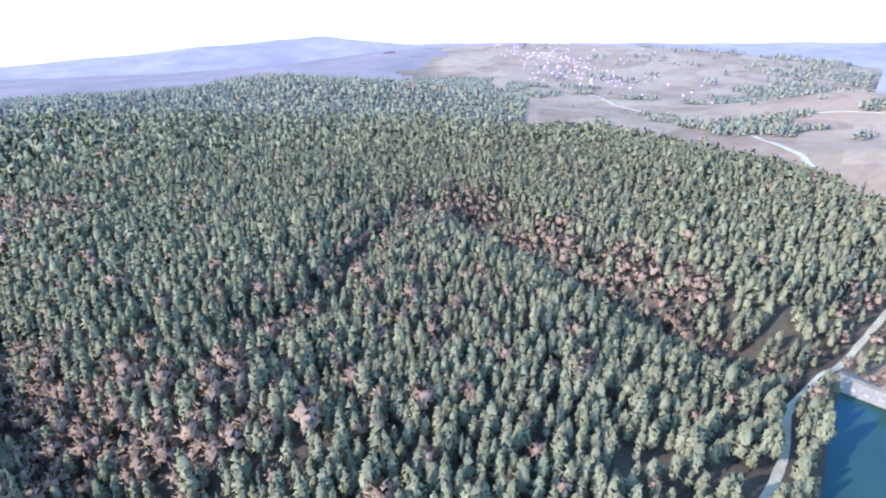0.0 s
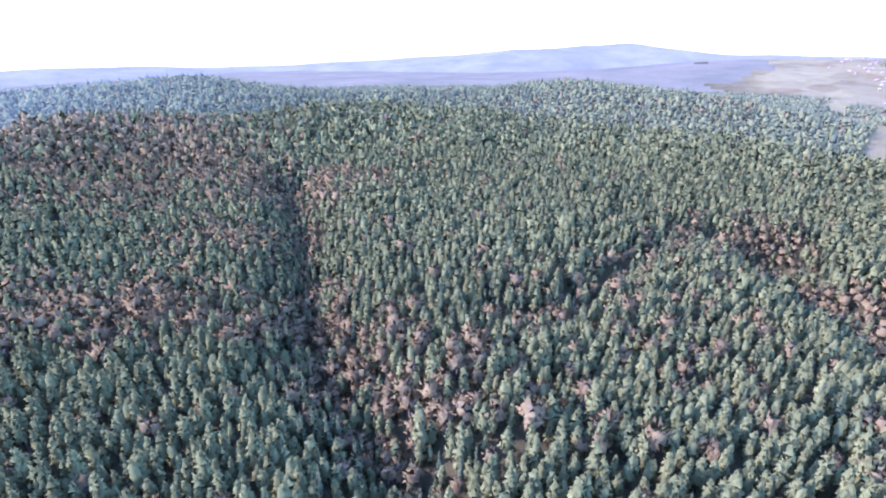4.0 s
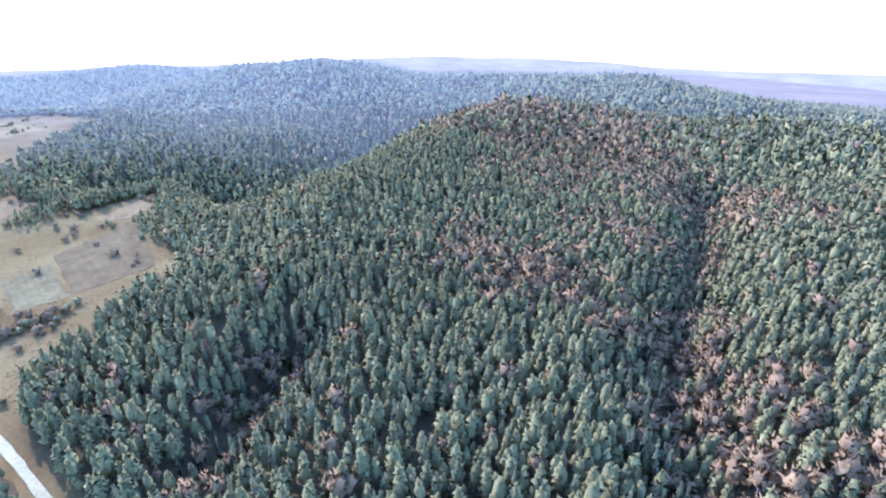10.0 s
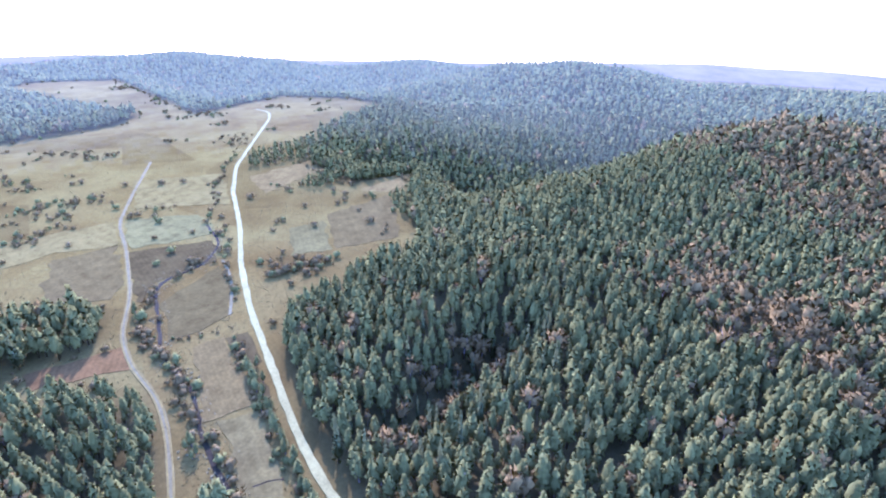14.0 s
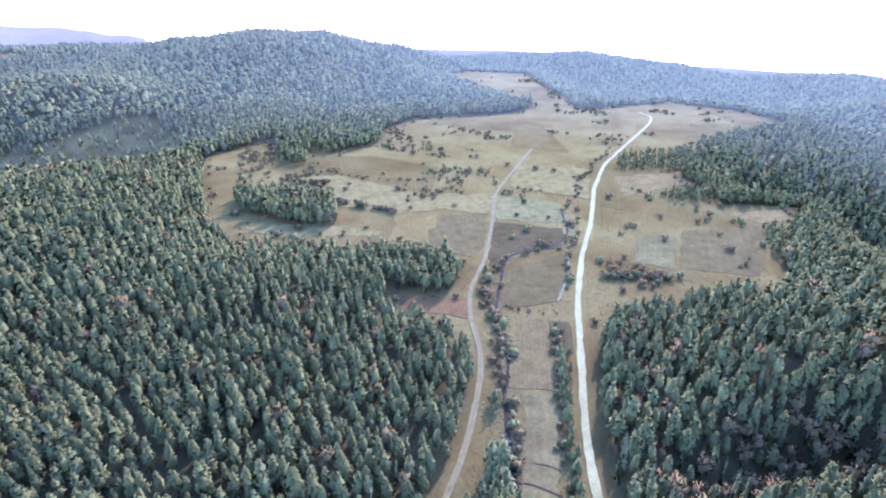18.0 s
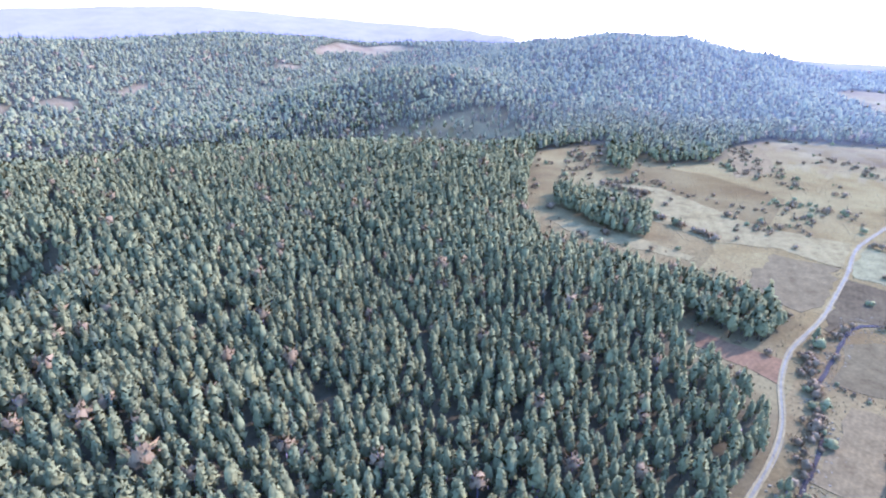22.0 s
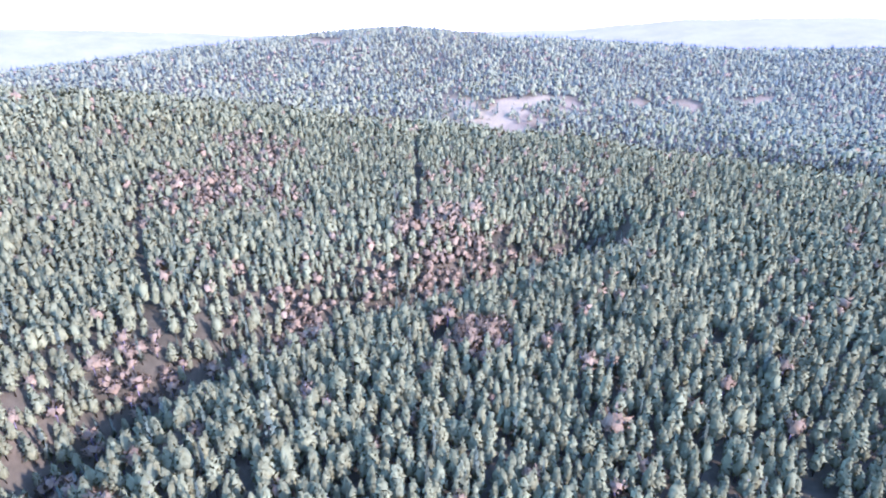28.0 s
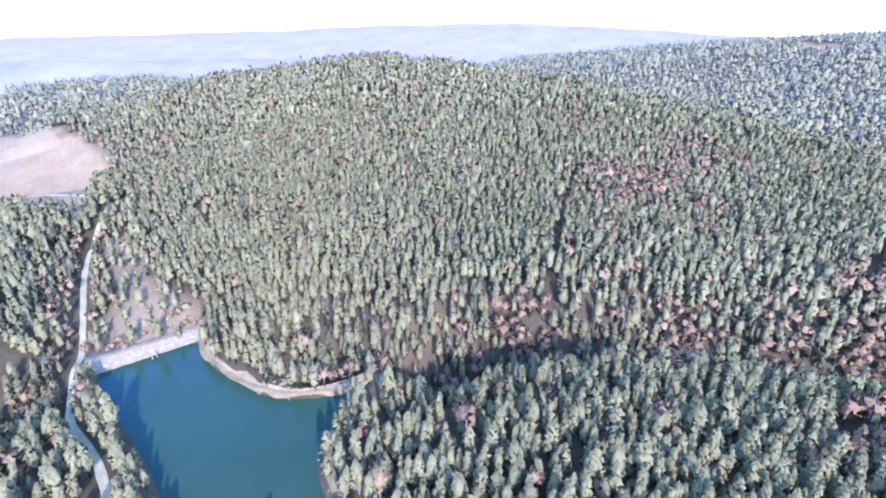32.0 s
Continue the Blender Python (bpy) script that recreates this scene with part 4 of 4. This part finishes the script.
def stones():
    rg = np.random.default_rng(21)
    line = np.array(STREAM, float)
    at = []
    for a, b in zip(line, line[1:]):
        n = int(np.linalg.norm(b - a) * 5)
        at.append(a + (b - a) * rg.random((n, 1)) + rg.normal(size=(n, 2)) * 2.6)
    at = np.concatenate(at)
    z = height(at[:, 0], at[:, 1])
    vs, fs = [], []
    for i, (p, h) in enumerate(zip(at, z)):
        v, f = boulder_shape(i % 17)
        vs.append(v * (0.12 + 0.5 * rg.random() ** 3) + (p[0], p[1], h + 0.08))
        fs += [tuple(k + 6 * i for k in t) for t in f]
    me = bpy.data.meshes.new("stones")
    me.from_pydata(np.concatenate(vs).tolist(), [], fs)
    me.materials.append(STONE)
    tagged(new("stones", me), "pale loose stones strewn along the stream", "stones", kind="stuff")


stones()


def bush_shape(seed, leafy):
    rg, sh = np.random.default_rng(seed), Shape()
    for i in range(7):
        a, o = i * 2.4, 0.9 * rg.random()
        sh.add(rod((0, 0, -0.2), (math.cos(a) * o, math.sin(a) * o, 1.3 + rg.random()), 0.06, 0.02, 3), 0)
    sh.add(spindle(2.1, 0.95, 0.1, ((0.3, 0.9), (0.6, 1.0), (0.85, 0.6)), 5, rg), 1)
    for i in range(14 if leafy else 4):
        a, o = rg.random() * 6.28, 1.25 * rg.random() ** 0.6
        sh.add(octa(np.array((math.cos(a) * o, math.sin(a) * o, 0.5 + 1.3 * rg.random())), np.full(3, 0.42 + 0.25 * rg.random()), 0.6, rg), 1)
    for i in range(20 if leafy else 90):
        o = np.array((rg.normal() * 0.7, rg.normal() * 0.7, 0.3 + rg.random()))
        d = rg.normal(size=3) * 0.5 + (0, 0, 0.8)
        n = np.cross(d, rg.normal(size=3))
        n *= 0.09 / np.linalg.norm(n)
        sh.add(([o - n, o + n, o + d], [(0, 1, 2)]), 1)
    return sh.done()


def bush_mesh(seed, leafy):
    return split_meshes(bush_shape(seed, leafy), "stem", "foliage", PINE_ONE if leafy else TWIG_ONE)


BUSH_BARE, BUSH_GREEN = [bush_mesh(300 + i, False) for i in range(4)], [bush_mesh(320 + i, True) for i in range(4)]


def bush(x, y, size, green, rg):
    if min(float(line_distance(np.array([x]), np.array([y]), line)[0][0]) for line in (ROAD, TRACK, LAKE_ROAD)) < 3.6:
        return
    meshes = rg.choice(BUSH_GREEN if green else BUSH_BARE)
    label = "dark green shrub in the dry meadow" if green else "leafless brown shrub in the dry meadow"
    b = tagged(new("bush"), label, "bush", "green shrubs of the valley" if green else "bare shrubs of the valley")
    h = float(height(np.array([x]), np.array([y]))[0])
    b.matrix_basis = pose(x, y, h, 0, 0, rg.uniform(0, 360)) @ Matrix.Diagonal((size * rg.uniform(0.9, 1.4), size * rg.uniform(0.9, 1.4), size, 1))
    part("stem", meshes[0], b)
    part("foliage", meshes[1], b)


HEDGES = [([(-146, -131), (-151, -121), (-156, -113)], 9, 0.45, 0.3), ([(-84, -66), (-96, -78), (-104, -88)], 9, 1.0, 0.6), ([(-86, -50), (-102, -66), (-134, -93), (-152, -107)], 22, 0.9, 0.7),
          ([(-134, -127), (-146, -141), (-150, -147)], 12, 1.1, 0.2), ([(-112, -100), (-124, -110), (-133, -122)], 14, 0.9, 0.1), ([(-200, -120), (-212, -108), (-226, -95)], 16, 1.6, 0.6),
          ([(-172, -118), (-208, -145), (-254, -170)], 16, 1.0, 0.3), ([(-160, -290), (-172, -262), (-178, -246)], 14, 1.5, 0.5), ([(-150, -300), (-172, -330), (-150, -352)], 16, 1.8, 0.1),
          ([(-190, -345), (-218, -300), (-252, -270)], 14, 0.8, 0.2), ([(-316, -213), (-356, -234), (-416, -256)], 14, 1.1, 0.5), ([(-252, -182), (-290, -200), (-330, -225)], 12, 1.0, 0.2)]


def hedges():
    rg = random.Random(9)
    for line, n, size, green in HEDGES:
        for i in range(n):
            u = (i + rg.random()) / n * (len(line) - 1)
            k = min(int(u), len(line) - 2)
            (ax, ay), (bx, by) = line[k], line[k + 1]
            bush(ax + (bx - ax) * (u - k) + rg.gauss(0, 1.2), ay + (by - ay) * (u - k) + rg.gauss(0, 1.2), size * rg.uniform(0.6, 1.3), rg.random() < green * 0.6, rg)
    for i in range(26):
        u, w = rg.random(), rg.uniform(2.5, 15)
        bush(136 + 27 * u + 0.68 * w, 143 - 25 * u + 0.73 * w, rg.uniform(0.5, 1.2), rg.random() < 0.5, rg)
    made = 0
    while made < 70:
        x, y = rg.uniform(-330, -95), rg.uniform(-330, -60)
        p = np.array([x]), np.array([y])
        if signed(*p, OPEN_VALLEY)[0] < -3 and min(line_distance(*p, line)[0][0] for line in (ROAD, TRACK)) > 5:
            bush(x, y, rg.uniform(0.6, 1.7), rg.random() < 0.25, rg)
            made += 1


hedges()


# dense thickets on the open floor
THICKETS = [[(-161, -455), (-190, -448), (-141, -352), (-124, -365)], [(-212, -278), (-226, -267), (-204, -248), (-194, -262)], [(-212, -133), (-236, -102), (-218, -92), (-203, -116)], [(-239, -280), (-251, -271), (-228, -245), (-217, -256)], [(-159, -158), (-165, -154), (-143, -132), (-128, -127)], [(-326, -475), (-259, -378), (-287, -316), (-307, -359)], [(-137, -126), (-138, -118), (-110, -91), (-105, -93)], [(-270, -153), (-278, -147), (-256, -134), (-249, -140)]]


def scrub():
    """Low brush that thickens along the field edges and the stream of the valley."""
    rg = np.random.default_rng(61)
    x, y = rg.uniform(-800, -90, 14000), rg.uniform(-800, -60, 14000)
    inner = -signed(x, y, OPEN_VALLEY)
    r = np.hypot(x, y)
    thick = waves(x * 2.1 + 9, y * 2.1) + 0.6 * waves(y * 5.3, x * 4.7)
    ok = (inner > 2) & ((thick > 1.5) | (inner < 9 * rg.random(len(x))) | (line_distance(x, y, STREAM)[0] < 4))
    for thicket in THICKETS:
        ok |= inside(x, y, thicket)
    for line, width in ((ROAD, 4.5), (TRACK, 4.0)):
        ok &= line_distance(x, y, line)[0] > width
    for row in FIELDS[:6]:
        ok &= ~inside(x, y, row[4])
    x, y = x[ok], y[ok]
    at, size = np.stack([x, y, height(x, y)], 1), np.clip(rg.normal(0.95, 0.4, len(x)), 0.4, 2.2)
    green = rg.random(len(x)) < 0.3
    forest("brush", [bush_shape(340 + i, False) for i in range(3)], at[~green], size[~green], TWIG[0], "leafless brown brush along the field edges")
    forest("brush", [bush_shape(350 + i, True) for i in range(3)], at[green], size[green], PINE[0], "low green brush along the field edges")


scrub()


def roadside_pines():
    """Young pines between the stream, the track and the road."""
    pines = [split_meshes(pine(110, 6, 400 + i), "trunk", "crown", PINE_ONE) for i in range(4)]
    rg = random.Random(14)
    for line, n, size in (([(-85, -45), (-101, -62), (-126, -84), (-138, -93)], 34, 0.5), ([(-71, -60), (-78, -68), (-84, -73)], 18, 0.85), ([(-95, -86), (-101, -92)], 6, 0.4), ([(-152, -153), (-162, -158)], 5, 0.45)):
        for i in range(n):
            u = (i + rg.random()) / n * (len(line) - 1)
            k = min(int(u), len(line) - 2)
            (ax, ay), (bx, by) = line[k], line[k + 1]
            x, y = ax + (bx - ax) * (u - k) + rg.gauss(0, 1.3), ay + (by - ay) * (u - k) + rg.gauss(0, 1.3)
            q = np.array([x]), np.array([y])
            if min(line_distance(*q, way)[0][0] for way in (ROAD, TRACK)) < 3.2:
                continue
            tree = tagged(new("pine_tree"), "small green pine beside the road in the valley", "tree", "young pines of the roadside")
            s = size * rg.uniform(0.6, 1.35)
            tree.matrix_basis = pose(x, y, float(height(*q)[0]), 0, 0, rg.uniform(0, 360)) @ Matrix.Diagonal((s * 1.2, s * 1.2, s, 1))
            part("trunk", rg.choice(pines)[0], tree)
            part("crown", rg.choice(pines)[1], tree)


roadside_pines()


# ---- the dam ----
def box_mesh(name, lo, hi, material, bevel=0.03):
    bm = bmesh.new()
    bmesh.ops.create_cube(bm, size=1)
    for v in bm.verts:
        v.co = [(lo[k] + hi[k]) / 2 + v.co[k] * (hi[k] - lo[k]) for k in range(3)]
    if bevel:
        bmesh.ops.bevel(bm, geom=bm.edges[:], offset=bevel, segments=1, affect="EDGES")
    me = bpy.data.meshes.new(name)
    bm.to_mesh(me)
    bm.free()
    me.materials.append(material)
    return me


def prism(name, profile, length, material, cuts=24, rough=0.12):
    """A profile (across, up) drawn out along x, its lines slightly uneven."""
    rg = random.Random(3)
    verts, n = [], len(profile)
    for i in range(cuts + 1):
        for a, b in profile:
            verts.append((length * i / cuts, a + rg.uniform(-rough, rough), b + rg.uniform(-rough, rough) * 0.4))
    faces = [(i * n + k, i * n + (k + 1) % n, (i + 1) * n + (k + 1) % n, (i + 1) * n + k) for i in range(cuts) for k in range(n)]
    faces += [tuple(range(n))[::-1], tuple(cuts * n + k for k in range(n))]
    me = bpy.data.meshes.new(name)
    me.from_pydata(verts, [], faces)
    me.materials.append(material)
    bm = bmesh.new()
    bm.from_mesh(me)
    bmesh.ops.recalc_face_normals(bm, faces=bm.faces)
    bm.to_mesh(me)
    bm.free()
    return me


def dam():
    a, b = Vector((134.0, 144.3, 0)), Vector((163.0, 117.2, 0))
    along = (b - a).normalized()
    turn = math.degrees(math.atan2(along.y, along.x))
    n = (b - a).length
    d = tagged(new("dam"), "low earth dam with a pale crest path and stone facing", "dam")
    d.matrix_basis = pose(a.x, a.y, 0, 0, 0, turn)
    # the water lies on the side of negative y
    part("crest_path", prism("crest_path", [(-1.2, 1.62), (1.2, 1.62), (1.2, 1.2), (-1.2, 1.2)], n, SHORE, rough=0.06), d, "pale gravel crest path")
    part("water_face", prism("water_face", [(-1.2, 1.55), (-0.9, -3.5), (-5.2, -3.5), (-4.0, -2.0)], n, STONE), d, "grey-brown stone facing on the water side")
    part("grass_face", prism("grass_face", [(1.2, 1.55), (9.5, -1.5), (9.5, -3.5), (-0.9, -3.5)], n, DRY_GRASS), d, "dry grass bank")
    slab = box_mesh("slab", (-0.6, -0.45, -0.12), (0.6, 0.45, 0.12), CONCRETE)
    rg = random.Random(4)
    for i in range(11):
        u = n * (0.04 + 0.092 * i)
        o = part("slab", slab, d, "white concrete slab" if i == 0 else "")
        o.matrix_basis = pose(u, -3.2 + rg.uniform(-0.3, 0.6), -0.35, 38, 0, rg.uniform(-6, 6))
    j = tagged(new("intake_jetty"), "small white intake platform on a walkway over the lake", "jetty")
    j.matrix_basis = pose(149.1, 130.4, 0, 0, 0, math.degrees(math.atan2(124.2 - 130.4, 142.6 - 149.1)))
    part("walkway", box_mesh("walkway", (-2.5, -0.3, -0.35), (4.7, 0.3, -0.15), WOOD), j)
    part("platform", box_mesh("platform", (4.5, -0.8, -0.45), (6.3, 1.1, -0.1), CONCRETE), j, "white concrete platform")
    for x, y in ((4.7, -0.6), (6.1, -0.6), (4.7, 0.9), (6.1, 0.9), (2.5, 0.0)):
        part("pile", box_mesh("pile", (x - 0.12, y - 0.12, -6.0), (x + 0.12, y + 0.12, -0.4), CONCRETE, 0.02), j)
    for y in (-0.27, 0.27):
        part("handrail", box_mesh("handrail", (-2.4, y - 0.03, 0.75), (4.6, y + 0.03, 0.82), WOOD, 0), j)
        for k in range(6):
            part("rail_post", box_mesh("rail_post", (-2.2 + 1.3 * k, y - 0.03, -0.2), (-2.14 + 1.3 * k, y + 0.03, 0.78), WOOD, 0), j)


dam()


def shore():
    """The bare band of the far shore."""
    edge = LAKE[2:11]
    strip("shore", edge, 2.7, 0.35, SHORE, "pale bare bank of stone and earth above the water", 0.75)
    strip("shore_spit", [(96, 41), (105, 47.6), (112, 49.0), (118, 48.8)], 2.6, 0.3, SHORE, "pale bank under the shore pines", 0.4)


shore()


ROCKS = []
for i in range(6):
    rock_v, rock_f = octa(np.zeros(3), np.array((1.0, 0.9, 0.6)), 0.8, np.random.default_rng(500 + i))
    rock_me = bpy.data.meshes.new("rock")
    rock_me.from_pydata(rock_v.tolist(), [], rock_f)
    rock_me.materials.append(SHORE)
    ROCKS.append(rock_me)


def outcrop(x, y, z, size, n, seed, label):
    """A cluster of loose rocks half sunk in the ground."""
    rg = random.Random(seed)
    ob = tagged(new("rock_outcrop"), label, "rock")
    ob.matrix_basis = pose(x, y, z, 0, 0, 0)
    for i in range(n):
        px, py = rg.gauss(0, size), rg.gauss(0, size)
        k = (0.35 + 0.45 * rg.random()) * size * 0.8
        dz = float(height(np.array([x + px]), np.array([y + py]))[0]) - z
        part("rock", rg.choice(ROCKS), ob).matrix_basis = pose(px, py, dz + 0.15 * k, rg.uniform(-20, 20), rg.uniform(-20, 20), rg.uniform(0, 360)) @ Matrix.Diagonal((k, k, k, 1))


def rocks():
    h = lambda x, y: float(height(np.array([x]), np.array([y]))[0])
    outcrop(139.5, 73.5, h(139.5, 73.5), 2.0, 16, 1, "pale bare rock bank above the lake shore")
    rg = random.Random(12)
    for x, y, n in ((152.5, 111.0, 6), (144.0, 101.5, 8), (139.5, 90.0, 9), (134.5, 79.5, 10), (133.6, 69.0, 12), (135.2, 60.5, 10), (140.0, 51.5, 8), (97.0, 42.5, 7), (106.0, 48.5, 6)):
        outcrop(x, y, h(x, y), rg.uniform(0.9, 1.4), n, rg.randrange(999), "pale broken rocks along the lake shore")
    for i in range(34):
        x, y = rg.uniform(-167, 45), rg.uniform(-685, -519)
        if inside(np.array([x]), np.array([y]), SPARSE)[0]:
            outcrop(x, y, h(x, y), rg.uniform(1.2, 2.6), 7, 40 + i, "pale scattered rocks on the thinly wooded slope")
    for i in range(26):
        x, y = rg.uniform(479, 664), rg.uniform(-658, -456)
        if inside(np.array([x]), np.array([y]), CLEAR_SCREE)[0]:
            outcrop(x, y, h(x, y), rg.uniform(1.2, 2.5), 6, 90 + i, "pale rocks on the bare clearing")


rocks()


# ---- houses ----
def house_parts(w, l, h, rise):
    bm = bmesh.new()
    v = [bm.verts.new(c) for c in ((-w, -l, -1), (w, -l, -1), (w, l, -1), (-w, l, -1), (-w, -l, h), (w, -l, h), (w, l, h), (-w, l, h), (0, -l, h + rise), (0, l, h + rise))]
    for f in ((0, 1, 5, 4), (1, 2, 6, 5), (2, 3, 7, 6), (3, 0, 4, 7), (4, 5, 8), (6, 7, 9), (3, 2, 1, 0)):
        bm.faces.new([v[k] for k in f])
    walls = bpy.data.meshes.new("wall")
    bm.to_mesh(walls)
    bm.free()
    walls.materials.append(WALL)
    bm = bmesh.new()
    e = 0.5
    for s in (-1, 1):
        top = [(0, -l - e, h + rise + 0.1), (0, l + e, h + rise + 0.1), (s * (w + e), l + e, h - e * rise / w + 0.1), (s * (w + e), -l - e, h - e * rise / w + 0.1)]
        a = [bm.verts.new(c) for c in top]
        b = [bm.verts.new((x, y, z + 0.22)) for x, y, z in top]
        bm.faces.new(a)
        bm.faces.new(b)
        for k in range(4):
            bm.faces.new((a[k], a[k - 1], b[k - 1], b[k]))
    bmesh.ops.recalc_face_normals(bm, faces=bm.faces)
    roof = bpy.data.meshes.new("roof")
    bm.to_mesh(roof)
    bm.free()
    roof.materials.append(TILES)
    return walls, roof


def house(x, y, turn, meshes, size, label, group="houses of the far village"):
    (w, l, h, rise), (walls, roof) = meshes
    ob = tagged(new("house"), label, "house", group)
    part("wall", walls, ob)
    part("roof", roof, ob)
    part("chimney", CHIMNEY, ob).matrix_basis = pose(w * 0.4, l * 0.4, h + rise * 0.55)
    part("door", DOOR, ob).matrix_basis = pose(0, -l, 0)
    for sx in (-1, 1):
        for k in (-0.5, 0.5):
            part("window", WINDOW, ob).matrix_basis = pose(sx * w, l * k, h * 0.5)
    ob.matrix_basis = pose(x, y, float(height(np.array([x]), np.array([y]))[0]), 0, 0, turn) @ Matrix.Diagonal((size, size, size, 1))


CHIMNEY = box_mesh("chimney", (-0.35, -0.35, -0.4), (0.35, 0.35, 1.3), TILES, 0.03)
DOOR = box_mesh("door", (-0.55, -0.06, 0.0), (0.55, 0.05, 2.1), WOOD, 0.02)
WINDOW = box_mesh("window", (-0.06, -0.6, -0.6), (0.06, 0.6, 0.7), PANE, 0.02)


def village():
    kinds_of = [(d, house_parts(*d)) for d in ((4.2, 5.2, 5.6, 2.4), (4.8, 6.5, 3.2, 2.4), (4.0, 4.4, 6.0, 2.0))]
    labels = ("two-storey white village house with a red tile roof", "long low white village house with a red tile roof", "tall white village house with a red tile roof")
    rg = random.Random(31)
    n = 0
    while n < 190:
        u, w = rg.gauss(0, 1), rg.gauss(0, 1)
        x, y = 385 + 75 * u - 0.12 * 260 * w, 1760 + 230 * w
        if n >= 168:
            x, y = rg.uniform(190, 760), rg.uniform(1400, 2250)
        k = rg.randrange(3)
        house(x, y, rg.choice((0, 90)) + rg.gauss(20, 12), kinds_of[k], rg.uniform(0.4, 0.66), labels[k])
        n += 1
    hut = ((1.6, 2.0, 2.2, 0.8), house_parts(1.6, 2.0, 2.2, 0.8))
    house(-98.5, -112.0, 30, hut, 0.8, "small white hut among the pines", "huts in the wood")


village()


# ---- dry grass ----
def tufts():
    """Tussocks over the open valley floor."""
    rg = np.random.default_rng(77)
    n = 60000
    x, y = rg.uniform(-480, -60, n), rg.uniform(-400, -35, n)
    r = np.hypot(x, y)
    ok = (signed(x, y, OPEN_VALLEY) < -1) & (rg.random(n) < np.clip(170 / r, 0, 1) ** 1.2)
    for line, width in ((ROAD, 3.2), (TRACK, 2.0)):
        ok &= line_distance(x, y, line)[0] > width
    for row in FIELDS[:5]:
        ok &= ~inside(x, y, row[4])
    x, y = x[ok], y[ok]
    z = height(x, y)
    v, f = [], []
    for i in range(len(x)):
        h, a = 0.1 + 0.22 * rg.random() ** 2, rg.random() * 6.28
        for k in range(2):
            c, s2 = math.cos(a + 1.57 * k) * 0.32, math.sin(a + 1.57 * k) * 0.32
            b = len(v)
            v += [(x[i] - c, y[i] - s2, z[i]), (x[i] + c, y[i] + s2, z[i]), (x[i] + 0.3 * c, y[i] + 0.3 * s2, z[i] + h)]
            f.append((b, b + 1, b + 2))
    me = bpy.data.meshes.new("dry_grass")
    me.from_pydata(v, [], f)
    me.materials.append(DRY_GRASS)
    tagged(new("dry_grass", me), "tufts of dry tan grass over the valley floor", "grass", kind="stuff")


tufts()
